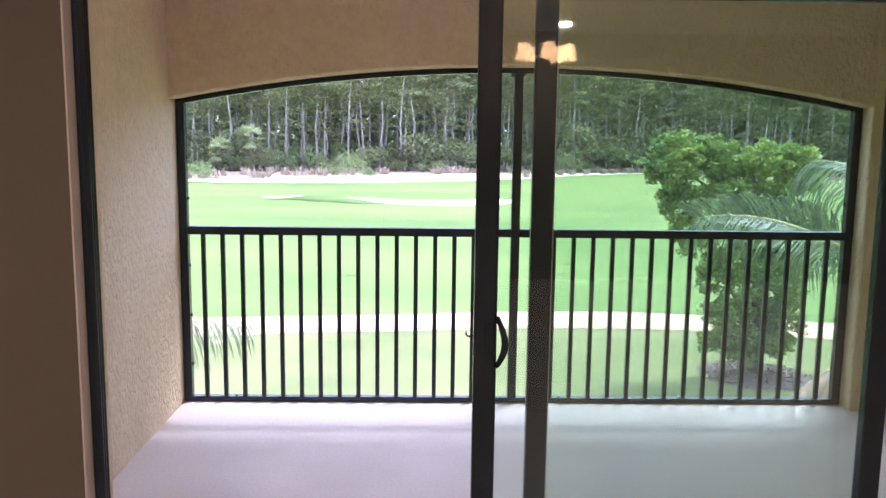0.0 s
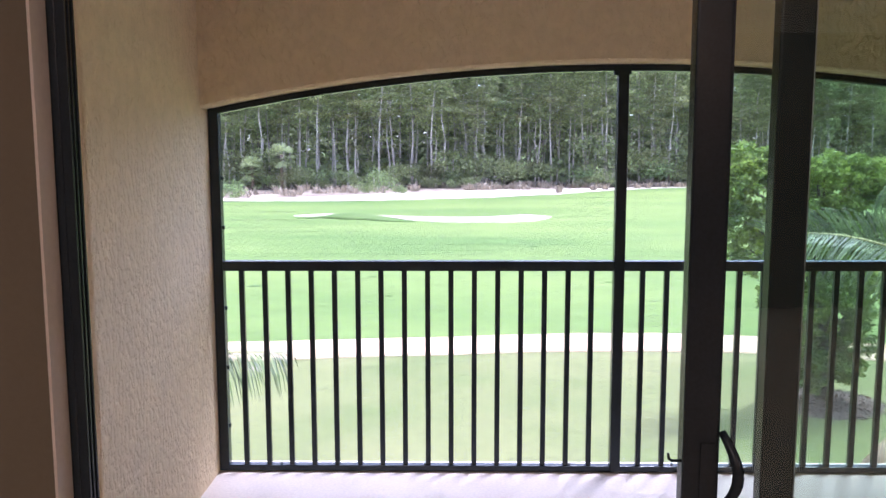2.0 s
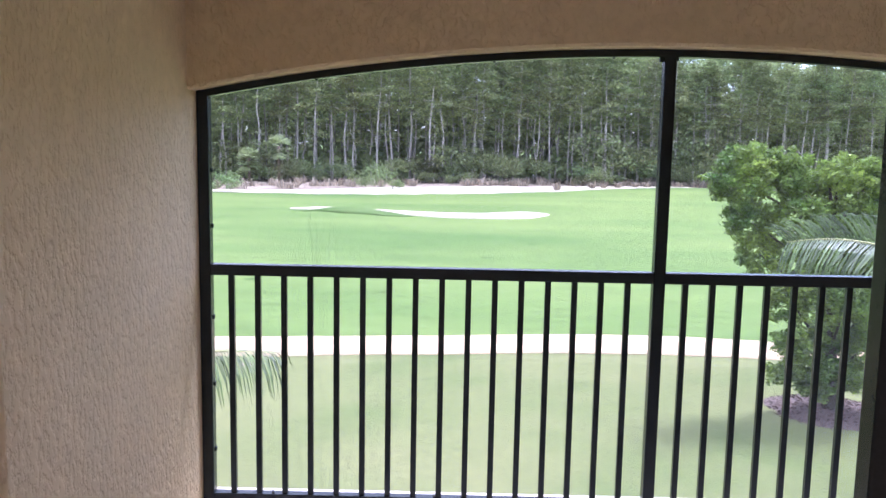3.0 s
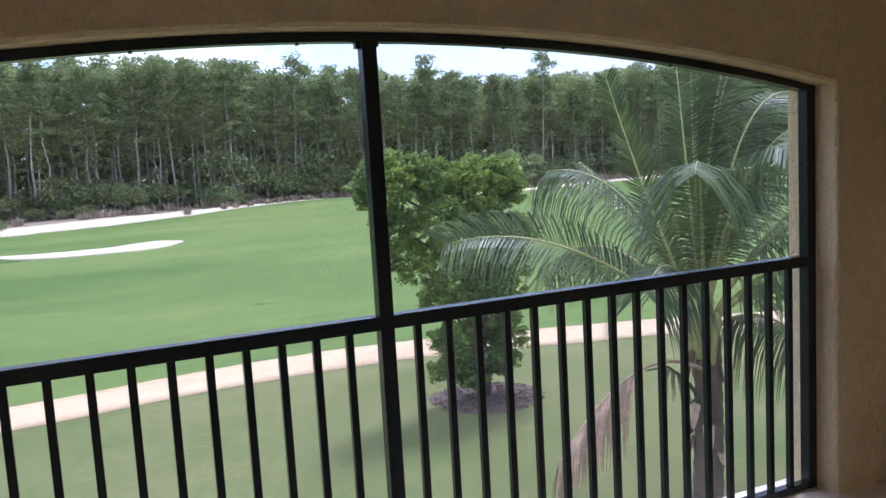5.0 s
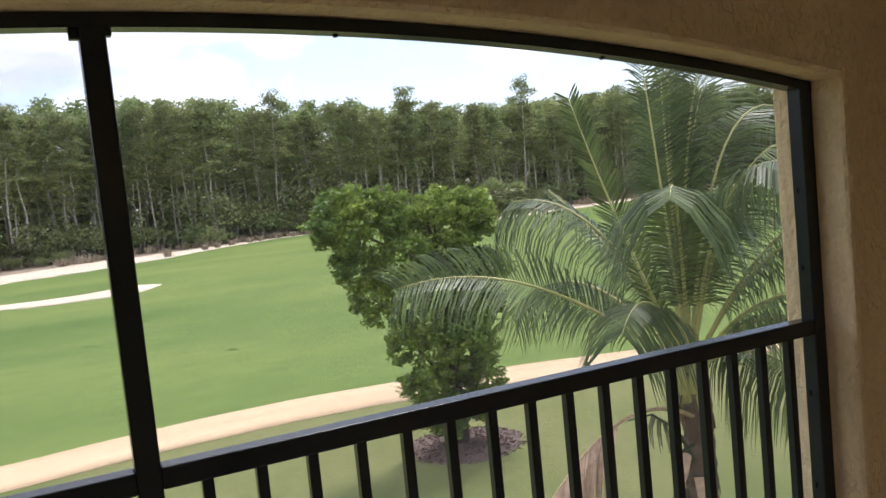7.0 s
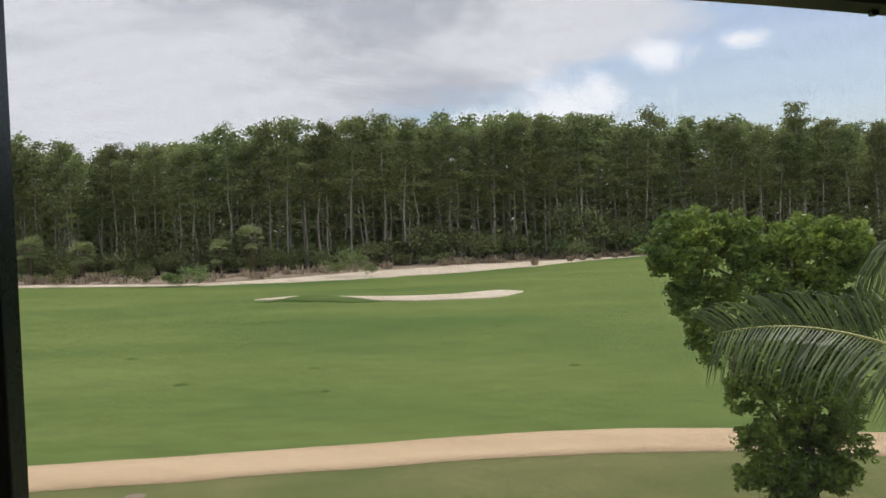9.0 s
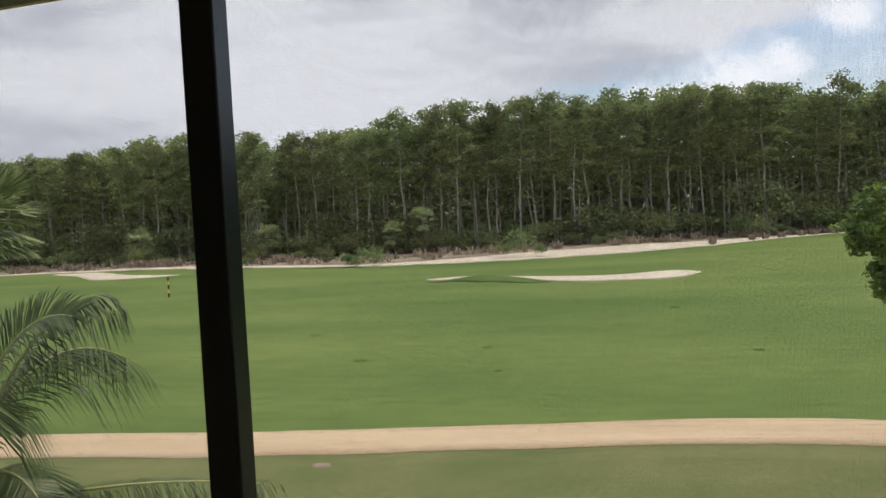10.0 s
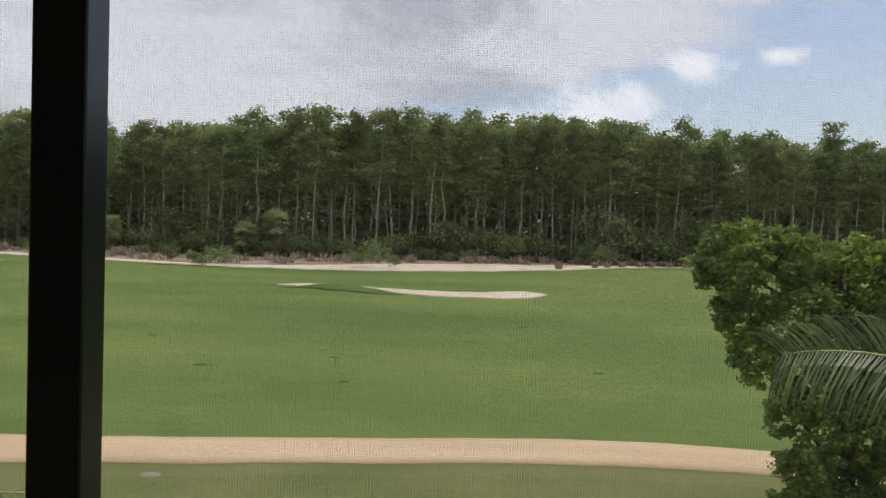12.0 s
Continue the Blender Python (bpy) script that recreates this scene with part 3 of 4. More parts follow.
def screen(x0, x1):
    """Woven insect screen: upright and level wires."""
    y, r, verts, faces = 0.0225, 0.0001, [], []
    g = np.random.default_rng(61)

    def wire(p, q, side):
        o = len(verts)
        for e in (p, q):
            for a in (0.5, 2.6, 4.7):
                u, w = r * math.cos(a), r * math.sin(a)
                verts.append((e[0] + u, e[1] + w, e[2]) if side else (e[0], e[1] + w, e[2] + u))
        faces.extend((o + k, o + (k + 1) % 3, o + 3 + (k + 1) % 3, o + 3 + k) for k in range(3))

    nx = int((x1 - x0) / 0.00145)
    for i in range(nx + 1):
        x = x0 + (x1 - x0) * i / nx + g.normal() * 0.00017
        wire((x - MID, y, 0.035), (x - MID, y, arch(x) - 0.031), True)
    z = 0.036
    while z < arch(0) - 0.032:
        a, b = x0, x1
        if z > SPRING - 0.05:
            reach = math.sqrt(max(0, RADIUS ** 2 - (z + 0.031 - CROWN + RADIUS) ** 2))
            a, b = max(x0, MID - reach), min(x1, MID + reach)
        if b > a:
            wire((a - MID, y + 0.0002, z), (b - MID, y + 0.0002, z), False)
        z += 0.00175 + g.normal() * 0.00016
    return verts, faces


for x0, x1 in ((XL + 0.05, -B), (B, XR - 0.05)):
    v, f = screen(x0, x1)
    s = solid("insect_screen", v, f, SCREEN, cage, "fine grey woven insect screen")
    tagged(s, kind="stuff")

# ---- lights of the room ----
lamp = base("chandelier", 0.42, -7.0, ROOM_TOP, "bronze chandelier with lit amber glass shades", "chandelier")
v, f = tube([(0, 0, -0.001), (0, 0, -0.02), (0, 0, -0.025)], [0.06, 0.055, 0.02], 16)
solid("canopy", v, f, BRASS, lamp, smooth=True)
v, f = tube([(0, 0, -0.02), (0, 0, -0.30), (0, 0, -0.34), (0, 0, -0.42), (0, 0, -0.60), (0, 0, -0.64)], [0.008, 0.008, 0.022, 0.030, 0.024, 0.006], 10)
solid("stem", v, f, BRASS, lamp, smooth=True)
for k in range(5):
    a = 2 * math.pi * k / 5 + 0.3
    c, s = math.cos(a), math.sin(a)
    pts = [(c * r, s * r, z) for r, z in ((0.02, -0.52), (0.08, -0.60), (0.15, -0.60), (0.19, -0.55), (0.19, -0.52))]
    v, f = tube(pts, [0.008, 0.007, 0.007, 0.007, 0.010], 8)
    arm = solid("arm", v, f, BRASS, lamp, smooth=True)
    v, f = tube([(c * 0.19, s * 0.19, z) for z in (-0.40, -0.44, -0.50, -0.525)], [0.045, 0.050, 0.062, 0.070], 14)
    solid("shade", v, f, SHADE, lamp, "lit amber glass shade", True)
# the first is mirrored in the door glass; the other three are added fill
for x, y in ((0.85, -8.65), (-1.6, -8.65), (-1.6, -5.2), (2.6, -5.2)):
    spot = base("recessed_light", x, y, ROOM_TOP, "round lit recessed ceiling light, three of four added for brightness", "ceiling light", "recessed ceiling lights")
    v, f = tube([(0, 0, -0.001), (0, 0, -0.006), (0, 0, -0.012)], [0.09, 0.088, 0.075], 20)
    solid("trim_ring", v, f, CEILING, spot, smooth=True)
    v, f = tube([(0, 0, -0.0125), (0, 0, -0.015)], [0.062, 0.060], 20)
    solid("lens", v, f, SPOT, spot, smooth=True)
    # disk lamp added under the lens to brighten room and lanai
    fill_lamp = new("fill_lamp", bpy.data.lights.new("fill_lamp", "AREA"))
    fill_lamp.data.shape, fill_lamp.data.size, fill_lamp.data.energy, fill_lamp.data.color = "DISK", 0.12, 8, (1.0, 0.76, 0.52)
    fill_lamp.matrix_basis = pose(x, y, ROOM_TOP - 0.02)

# ---- trees ----


def pine_parts(seed, height, per, size):
    """A tall woodland tree: bare trunk, level limbs carrying flat pads of foliage, and a domed top."""
    rng = np.random.default_rng(seed)
    lean = rng.uniform(-0.04, 0.04, 2)
    wig = rng.uniform(-0.22, 0.22, (7, 2))
    pts = [(lean[0] * height * k / 6 + wig[k][0] * (k > 0), lean[1] * height * k / 6 + wig[k][1] * (k > 0), height * k / 6 * 0.97 - 0.15 * (k == 0)) for k in range(7)]
    r0 = rng.uniform(0.11, 0.18)
    chunks = [tube(pts, [r0 * (1 - 0.13 * k) for k in range(7)], 6)]
    centres = []
    start = rng.uniform(0.40, 0.62)
    count = int(rng.integers(15, 21))
    low = int(rng.integers(2, 6))
    for k in range(count + low):
        if k < low:
            u = rng.uniform(0.20, start)
        else:
            u = min(start + (1 - start) * (k - low + rng.uniform(0, 1)) / count, 0.99)
        i = min(int(u * 6), 5)
        w = u * 6 - i
        p = np.array(pts[i]) * (1 - w) + np.array(pts[i + 1]) * w
        a = rng.uniform(0, 2 * math.pi)
        reach = rng.uniform(1.0, 2.7) * (0.55 if k < low else 1.0) * (1 - 0.62 * max(0, u - 0.72) / 0.28)
        tip = p + np.array((math.cos(a) * reach, math.sin(a) * reach, rng.uniform(-0.2, 0.6)))
        mid = (p + tip) / 2 + (0, 0, -0.1)
        chunks.append(tube([tuple(p), tuple(mid), tuple(tip)], [r0 * 0.3, r0 * 0.2, 0.02], 4))
        for q in range(2 if k < low else int(rng.integers(3, 6))):
            c = p + (tip - p) * rng.uniform(0.4, 1.1) + rng.normal(size=3) * (0.35, 0.35, 0.16)
            n = per // 2 if k < low else per
            wide = rng.uniform(0.36, 0.62)
            d = rng.normal(size=(n, 3)) * (wide, wide, 0.10 + 0.16 * max(0, u - 0.7) / 0.3)
            d[:, 2] -= 0.16 * (d[:, 0] ** 2 + d[:, 1] ** 2)
            centres.append(c[None] + d)
    top = np.array(pts[-1])
    for q in range(7):
        d = rng.normal(size=(per, 3)) * (0.5, 0.5, 0.30)
        centres.append(top[None] + d + rng.normal(size=3) * (0.55, 0.55, 0.4) - (0, 0, 0.7))
    if rng.uniform() < 0.5:
        a, h = rng.uniform(0, 6.28), height * rng.uniform(0.2, 0.4)
        chunks.append(tube([(0, 0, h), (math.cos(a) * 0.5, math.sin(a) * 0.5, h + 0.8), (math.cos(a) * 0.7, math.sin(a) * 0.7, h + 2.0)], [0.06, 0.04, 0.015], 4))
    tv, tf = join(chunks)
    cv, cf = leaves(np.concatenate(centres), size, size * 0.5, rng, flat=0.6)
    return np.array([tuple(p) for p in tv]), tf, cv, cf


FRONT = [(-260, 122), (-160, 116), (-66, 109), (-22, 108), (9, 109), (46, 111), (100, 116), (280, 128)]
variants = []
for k in range(12):
    h = 18.0 + 0.18 * k
    tv, tf, cv, cf = pine_parts(100 + k, h, 32, 0.36)
    _, _, wv, wf = pine_parts(100 + k, h, 14, 0.52)
    variants.append((h, tv, tf, wv, wf, mesh_of("trunk", tv, tf, PINE_BARK, True), mesh_of("crown", cv, cf, PINE_LEAF)))
rng = np.random.default_rng(5)


def canopy_height(x, y):
    return 0.99 + 0.045 * math.sin(x * 0.06 + 0.8) + 0.03 * math.sin(x * 0.15 + y * 0.1) - 0.08 * (x < -70) + 0.06 * math.exp(-((x + 10) / 32) ** 2)


spots = []
x = -128.0
while x < 182:
    spots.append((x + rng.uniform(-0.8, 0.8), curve_at(FRONT, x) + rng.uniform(-0.5, 4.5)))
    x += rng.uniform(1.5, 2.9)
spots += [(51.6, 112.0), (71.0, 113.0)]
for i, (x, y) in enumerate(spots):
    k = int(rng.integers(0, 12))
    h, tv, tf, cv, cf, tm, cm = variants[k]
    s = canopy_height(x, y) * rng.uniform(0.88, 1.03) if i < len(spots) - 2 else 1.10
    t = base("tree", x, y, land(x, y), "tall slender woodland tree with pale bare trunk and ragged green crown", "tree", "trees at the edge of the woods")
    t.matrix_basis = Matrix.LocRotScale((x, y, land(x, y)), Euler((0, 0, rng.uniform(0, 6.28))), (s, s, s))
    for name, me in (("trunk", tm), ("crown", cm)):
        o = new(name, me)
        o.parent = t


def woodland():
    """The trees behind the edge, as one mass."""
    vs, fs, mats, off = [], [], [], 0
    quads = [np.array([q for q in v[2] if len(q) == 4]) for v in variants]
    for row in range(6):
        x = -150.0
        while x < 215:
            y = curve_at(FRONT, x) + 5 + row * 6.0 + rng.uniform(-2.5, 2.5)
            pick = int(rng.integers(0, 12))
            h, tv, tf, cv, cf, *_ = variants[pick]
            s = canopy_height(x, y) * rng.uniform(0.94, 1.03) + 0.012 * row
            a = rng.uniform(0, 6.28)
            rot = np.array(((math.cos(a), -math.sin(a), 0), (math.sin(a), math.cos(a), 0), (0, 0, 1))) * s
            at = np.array((x, y, land(x, y)))
            for verts, faces, m in ((tv, quads[pick], 0), (cv, cf, 1)):
                vs.append(verts @ rot.T + at)
                fs.append(faces + off)
                mats.append(np.full(len(faces), m, dtype=np.int32))
                off += len(verts)
            x += rng.uniform(2.0, 3.6)
    vs, fs, mats = np.concatenate(vs), np.concatenate(fs), np.concatenate(mats)
    me = bpy.data.meshes.new("woodland")
    me.vertices.add(len(vs))
    me.vertices.foreach_set("co", vs.astype(np.float32).ravel())
    me.loops.add(4 * len(fs))
    me.loops.foreach_set("vertex_index", fs.astype(np.int32).ravel())
    me.polygons.add(len(fs))
    me.polygons.foreach_set("loop_start", np.arange(0, 4 * len(fs), 4, dtype=np.int32))
    me.materials.append(PINE_BARK)
    me.materials.append(PINE_LEAF)
    me.polygons.foreach_set("material_index", mats)
    me.update(calc_edges=True)
    me.validate()
    return me


tagged(new("woodland", woodland()), "deep dark woods of tall slender trees", "trees", "", "stuff")


def shrub_mesh(seed, r, h, material, blade=0.22):
    g = np.random.default_rng(seed)
    lobes = [(g.uniform(-0.6, 0.6) * r, g.uniform(-0.5, 0.5) * r, g.uniform(0.35, 0.75) * h, g.uniform(0.4, 0.7) * r) for _ in range(7)]
    cs = []
    for lx, ly, lz, lr in lobes:
        d = g.normal(size=(110, 3))
        d /= np.linalg.norm(d, axis=1)[:, None]
        c = np.array((lx, ly, lz)) + d * lr * g.uniform(0.5, 1.1, (110, 1)) * (1, 1, 0.45 * h / r)
        c[:, 2] = np.abs(c[:, 2])
        cs.append(c)
    v, f = leaves(np.concatenate(cs), blade, blade * 0.6, g, 0.2)
    v[:, 2] = np.maximum(v[:, 2], -0.05)
    return mesh_of("shrub", v, f, material)


shrubs = [shrub_mesh(20 + k, 1.5 + 0.25 * k, 1.6 + 0.35 * k, SHRUB_LEAF) for k in range(6)]
x = -125.0
while x < 180:
    for row in range(-1, 2):
        if rng.uniform() < (0.5, 0.2, 0.3)[row + 1]:
            continue
        y = curve_at(FRONT, x) - 3.2 + row * 3.4 + rng.uniform(-1.6, 1.6)
        o = new("shrub", shrubs[int(rng.integers(0, 6))])
        s = (rng.uniform(0.3, 1.45) + 0.4 * max(row, 0)) * (1.35 if row > 0 else 1.0 if row == 0 else 0.62)
        o.matrix_basis = Matrix.LocRotScale((x + rng.uniform(-1, 1), y, land(x, y)), Euler((0, 0, rng.uniform(0, 6.28))), (s, s, s * rng.uniform(0.8, 1.2)))
        tagged(o, "rounded green shrub at the foot of the woods", "shrub", "shrubs along the woods")
    x += rng.uniform(2.4, 3.6)


def undergrowth():
    """Low growth filling the woods behind their edge, with raised clumps added to darken gaps."""
    g = np.random.default_rng(77)
    cs = []
    for _ in range(2600):
        x = g.uniform(-150, 210)
        y = curve_at(FRONT, x) + 3 + 40 * g.uniform(0, 1) ** 0.6
        n = 26
        # rear clumps are lifted to block bright sky between the trunks
        cs.append(np.array((x, y, land(x, y) + g.uniform(0.4, 3.2) + (g.uniform(0, 9.5) if y > curve_at(FRONT, x) + 16 else 0))) + g.normal(size=(n, 3)) * (1.6, 1.2, 0.9))
    return leaves(np.concatenate(cs), 1.35, 0.9, g, 0.3)


v, f = undergrowth()
tagged(solid("undergrowth", v, f, SHRUB_LEAF), "tangled undergrowth, with raised clumps added to darken gaps between trunks", "undergrowth", "", "stuff")


def tuft(g, x, y, r, h, n):
    """Blades of one clump of tall grass."""
    verts, faces = [], []
    for _ in range(n):
        a, q = g.uniform(0, 6.28), g.uniform(0, 1) ** 0.5 * r * 0.5
        bx, by = x + math.cos(a) * q, y + math.sin(a) * q
        lx, ly = math.cos(a) * g.uniform(0.1, 0.6) * r, math.sin(a) * g.uniform(0.1, 0.6) * r
        hh, w = h * g.uniform(0.6, 1.1), 0.05
        px, py = -math.sin(a) * w, math.cos(a) * w
        z, o = land(x, y), len(verts)
        verts += [(bx - px, by - py, z - 0.05), (bx + px, by + py, z - 0.05), (bx + lx * 0.5 + px, by + ly * 0.5 + py, z + hh * 0.7), (bx + lx * 0.5 - px, by + ly * 0.5 - py, z + hh * 0.7), (bx + lx * 1.3, by + ly * 1.3, z + hh)]
        faces += [(o, o + 1, o + 2, o + 3), (o + 3, o + 2, o + 4)]
    return verts, faces


EDGE = [(-120, 95), (-66, 91.5), (-36, 87), (-22, 85.5), (-5, 96.5), (9, 100), (30, 105), (46, 105), (70, 104), (100, 110), (200, 117)]
g = np.random.default_rng(9)
chunks = []
for _ in range(1700):
    x = g.uniform(-120, 180)
    y = curve_at(EDGE, x) + abs(g.normal()) * 6
    if noise.noise((x * 0.16, y * 0.3, 4)) < -0.05:
        continue
    chunks.append(tuft(g, x, min(y, curve_at(FRONT, x) + 1), g.uniform(0.7, 1.5), g.uniform(0.35, 1.15), 15))
v, f = join(chunks)
tagged(solid("dry_grass", v, f, DRY_GRASS), "tall dry brown grass between sand and woods", "grass", "", "stuff")
tufts = [((-26.5, 80.2), 2.0, 1.2), ((-24.0, 80.4), 1.6, 1.1), ((-29.5, 80.6), 1.4, 1.0), ((-8.6, 84.5), 1.5, 1.1), ((-6.8, 84.8), 1.1, 0.8), ((-10.6, 85.2), 1.3, 0.9), ((11.2, 91.5), 0.8, 1.0), ((16.0, 96.0), 0.7, 0.7),
         ((17.6, 97.0), 0.7, 0.6), ((19.6, 98.4), 0.8, 0.8), ((22.0, 99.5), 0.8, 0.7), ((23.6, 100.4), 0.7, 0.7), ((26.0, 101.5), 0.8, 0.8), ((28.4, 102.6), 0.8, 0.7), ((-39, 84), 1.4, 1.0), ((-45, 85.5), 1.2, 0.9), ((-55, 87), 1.5, 1.1)]
for (x, y), r, h in tufts:
    if r > 1:
        o = new("shrub", shrubs[int(g.integers(0, 6))])
        o.matrix_basis = Matrix.LocRotScale((x, y, land(x, y)), Euler((0, 0, g.uniform(0, 6.28))), (0.58 * r, 0.5 * r, 0.95 * h))
        tagged(o, "low green shrub standing on the sand", "shrub", "low shrubs on the sand")
        continue
    v, f = tuft(g, 0, 0, r, h, 60)
    v = [(p[0], p[1], p[2] - land(0, 0)) for p in v]
    o = solid("grass_tuft", v, f, DRY_GRASS)
    o.matrix_basis = pose(x, y, land(x, y))
    tagged(o, "clump of coarse grass standing on the sand", "grass", "clumps of grass on the sand")


def fan_palm(x, y, height, r, label):
    """A cabbage palm: trunk with a round head of fan leaves."""
    p = base("fan_palm", x, y, land(x, y), label, "palm", "fan palms")
    g = np.random.default_rng(int(abs(x) * 10))
    v, f = tube([(0, 0, -0.2), (0.05, 0, height * 0.3), (-0.05, 0, height * 0.6), (0, 0, height - r * 0.8)], [0.22, 0.19, 0.18, 0.2], 8)
    solid("trunk", v, f, PALM_TRUNK, p, smooth=True)
    verts, faces = [], []
    for k in range(54):
        a, e = g.uniform(0, 6.28), math.asin(g.uniform(-0.75, 1.0))
        d = Vector((math.cos(a) * math.cos(e), math.sin(a) * math.cos(e), math.sin(e)))
        c = Vector((0, 0, height - r)) + d * r * 0.6
        side = d.cross(Vector((0, 0, 1))).normalized()
        for q in range(9):
            w = (q - 4) / 4 * 1.25
            tip = c + (d * math.cos(w) + side * math.sin(w)) * r * 0.62 + Vector((0, 0, -0.12 * r * abs(w)))
            o = len(verts)
            n = (tip - c).cross(d.cross(side)).normalized() * r * 0.05
            mid = c.lerp(tip, 0.5)
            verts += [c, mid + n, tip, mid - n]
            faces.append((o, o + 1, o + 2, o + 3))
    solid("crown", verts, faces, FAN_LEAF, p)
    return p


for x, y, h, r in ((-23.2, 101, 6.2, 1.9), (-50.8, 101, 5.8, 1.9), (-44.5, 101, 5.0, 1.8), (-64, 102, 5.4, 2.1), (58.5, 102, 5.4, 2.2), (63, 103, 4.8, 2.0), (-27.5, 103, 4.6, 1.8), (-84, 104, 5.6, 2.2)):
    fan_palm(x, y, h, r, "small cabbage palm with a round green head before the woods")
fan_palm(-22.7, 25.5, 8.0, 2.2, "tall cabbage palm with a round head standing on the grass")


def stake(x, y):
    s = base("marker_stake", x, y, land(x, y), "striped yellow and black marker stake in the grass", "stake")
    for k in range(5):
        part("band", box(bmesh.new(), -0.045, 0.045, -0.045, 0.045, 0.30 * k - (0.1 if k == 0 else 0), 0.30 * (k + 1), 0.004), STAKE_Y if k % 2 else BRONZE, s, "yellow band" if k % 2 else "black band")


stake(-31.0, 52.5)

# ---- young leafy tree in its mulch ring ----
TX, TY = 6.63, 12.29
ring = []
for j in range(7):
    for k in range(28):
        a = 2 * math.pi * k / 28
        r = (0.02 + 1.0 * j / 6) * (1 + 0.06 * math.sin(3 * a + 1)) * 1.22
        ring.append((TX + r * math.cos(a) * 1.08, TY + r * math.sin(a), land(TX, TY) + 0.10 * (1 - (j / 6) ** 2) - 0.02 * (j == 6) + 0.02 * noise.noise((r * 4, a * 3, 0))))
rf = [(j * 28 + k, j * 28 + (k + 1) % 28, (j + 1) * 28 + (k + 1) % 28, (j + 1) * 28 + k) for j in range(6) for k in range(28)]
tagged(solid("mulch_bed", ring, rf, MULCH, smooth=True), "round bed of dark bark mulch under the tree", "mulch", "", "structure")
g = np.random.default_rng(31)
a, r = g.uniform(0, 6.28, 1500), np.sqrt(g.uniform(0, 1, 1500)) * 1.2
v, f = leaves(np.stack((TX + r * np.cos(a) * 1.08, TY + r * np.sin(a), land(TX, TY) + 0.02 + 0.10 * (1 - (r / 1.12) ** 2)), 1), 0.075, 0.028, g, 0.75)
tagged(solid("bark_chips", v, f, MULCH), "loose dark bark chips on the mulch bed", "mulch", "", "stuff")

# crown lobes: across, depth, height, half sizes
LOBES = [(4.50, 12.0, 1.10, 0.62, 0.72), (4.95, 12.6, 1.25, 0.55, 0.55), (5.45, 12.1, 1.20, 0.50, 0.50), (6.05, 12.6, 0.85, 0.50, 0.48), (6.35, 12.0, 1.22, 0.48, 0.45), (7.05, 12.2, 1.12, 0.60, 0.52),
         (7.60, 12.5, 0.98, 0.50, 0.50), (5.60, 11.8, 0.45, 0.62, 0.48), (4.75, 12.1, 0.30, 0.50, 0.55), (6.60, 12.2, 0.30, 0.80, 0.60), (5.05, 12.3, -0.35, 0.45, 0.55), (5.85, 12.0, -0.45, 0.70, 0.60),
         (6.95, 12.2, -0.55, 0.65, 0.55), (5.70, 12.2, -1.25, 0.55, 0.55), (6.60, 11.9, -1.30, 0.75, 0.65), (7.25, 12.4, -1.40, 0.52, 0.50), (5.85, 12.0, -2.05, 0.55, 0.50), (6.55, 12.4, -2.1, 0.55, 0.55),
         (7.10, 12.1, -2.15, 0.45, 0.45), (5.75, 12.1, -2.65, 0.42, 0.42), (6.15, 12.0, -2.85, 0.34, 0.32), (6.45, 11.85, -2.60, 0.42, 0.40), (6.95, 12.15, -2.70, 0.42, 0.38), (6.65, 12.5, -2.80, 0.36, 0.34),
         (7.65, 12.4, -0.10, 0.45, 0.45), (7.45, 12.3, -0.80, 0.45, 0.45)]


def leafy_tree():
    t = base("tree", TX, TY, land(TX, TY), "young leafy tree with dense bright green crown in a mulch bed", "tree")
    g = np.random.default_rng(12)
    o = np.array((TX, TY, land(TX, TY)))
    trunk = [(0, 0, -0.1), (0.02, 0, 0.4), (0.0, 0.02, 1.0), (-0.05, 0, 1.8), (-0.12, 0, 2.8), (-0.2, 0, 3.7), (-0.3, 0, 4.6)]
    v, f = tube(trunk, [0.15, 0.125, 0.115, 0.10, 0.08, 0.055, 0.02], 10)
    solid("trunk", v, f, OAK_BARK, t, smooth=True)
    cs = []
    for lx, ly, lz, rx, rz in LOBES:
        c = np.array((lx, ly, lz)) - o
        h = min(max(0.8, c[2] - 0.9), 4.2)
        s = np.array((-0.05 - 0.06 * max(0, h - 2), 0, h))
        mid = (s + c) / 2 + (0, 0, -0.12)
        v, f = tube([tuple(s), tuple(mid), tuple(c)], [0.045, 0.03, 0.01], 6)
        solid("limb", v, f, OAK_BARK, t, smooth=True)
        n = int(66 * rx * rz / 0.3)
        d = g.normal(size=(n, 3))
        d[:, 2] += 0.25
        d /= np.linalg.norm(d, axis=1)[:, None]
        sub = c + d * (g.uniform(0.35, 1.0, (n, 1)) ** 0.6) * (rx * 0.88, rx * 0.84, rz * 0.88) * g.uniform(0.8, 1.18, (n, 1))
        for p in sub:
            k = int(g.integers(34, 58))
            q = g.normal(size=(k, 3))
            q /= np.linalg.norm(q, axis=1)[:, None] + 1e-9
            cs.append(p + q * (g.uniform(0, 1, (k, 1)) ** 0.5) * (0.15, 0.15, 0.11) * g.uniform(0.7, 1.25) - (0, 0, 0.02))
    v, f = leaves(np.concatenate(cs), 0.10, 0.044, g, 0.38)
    solid("crown", v, f, TREE_LEAF, t)


leafy_tree()

# ---- coconut palms ----


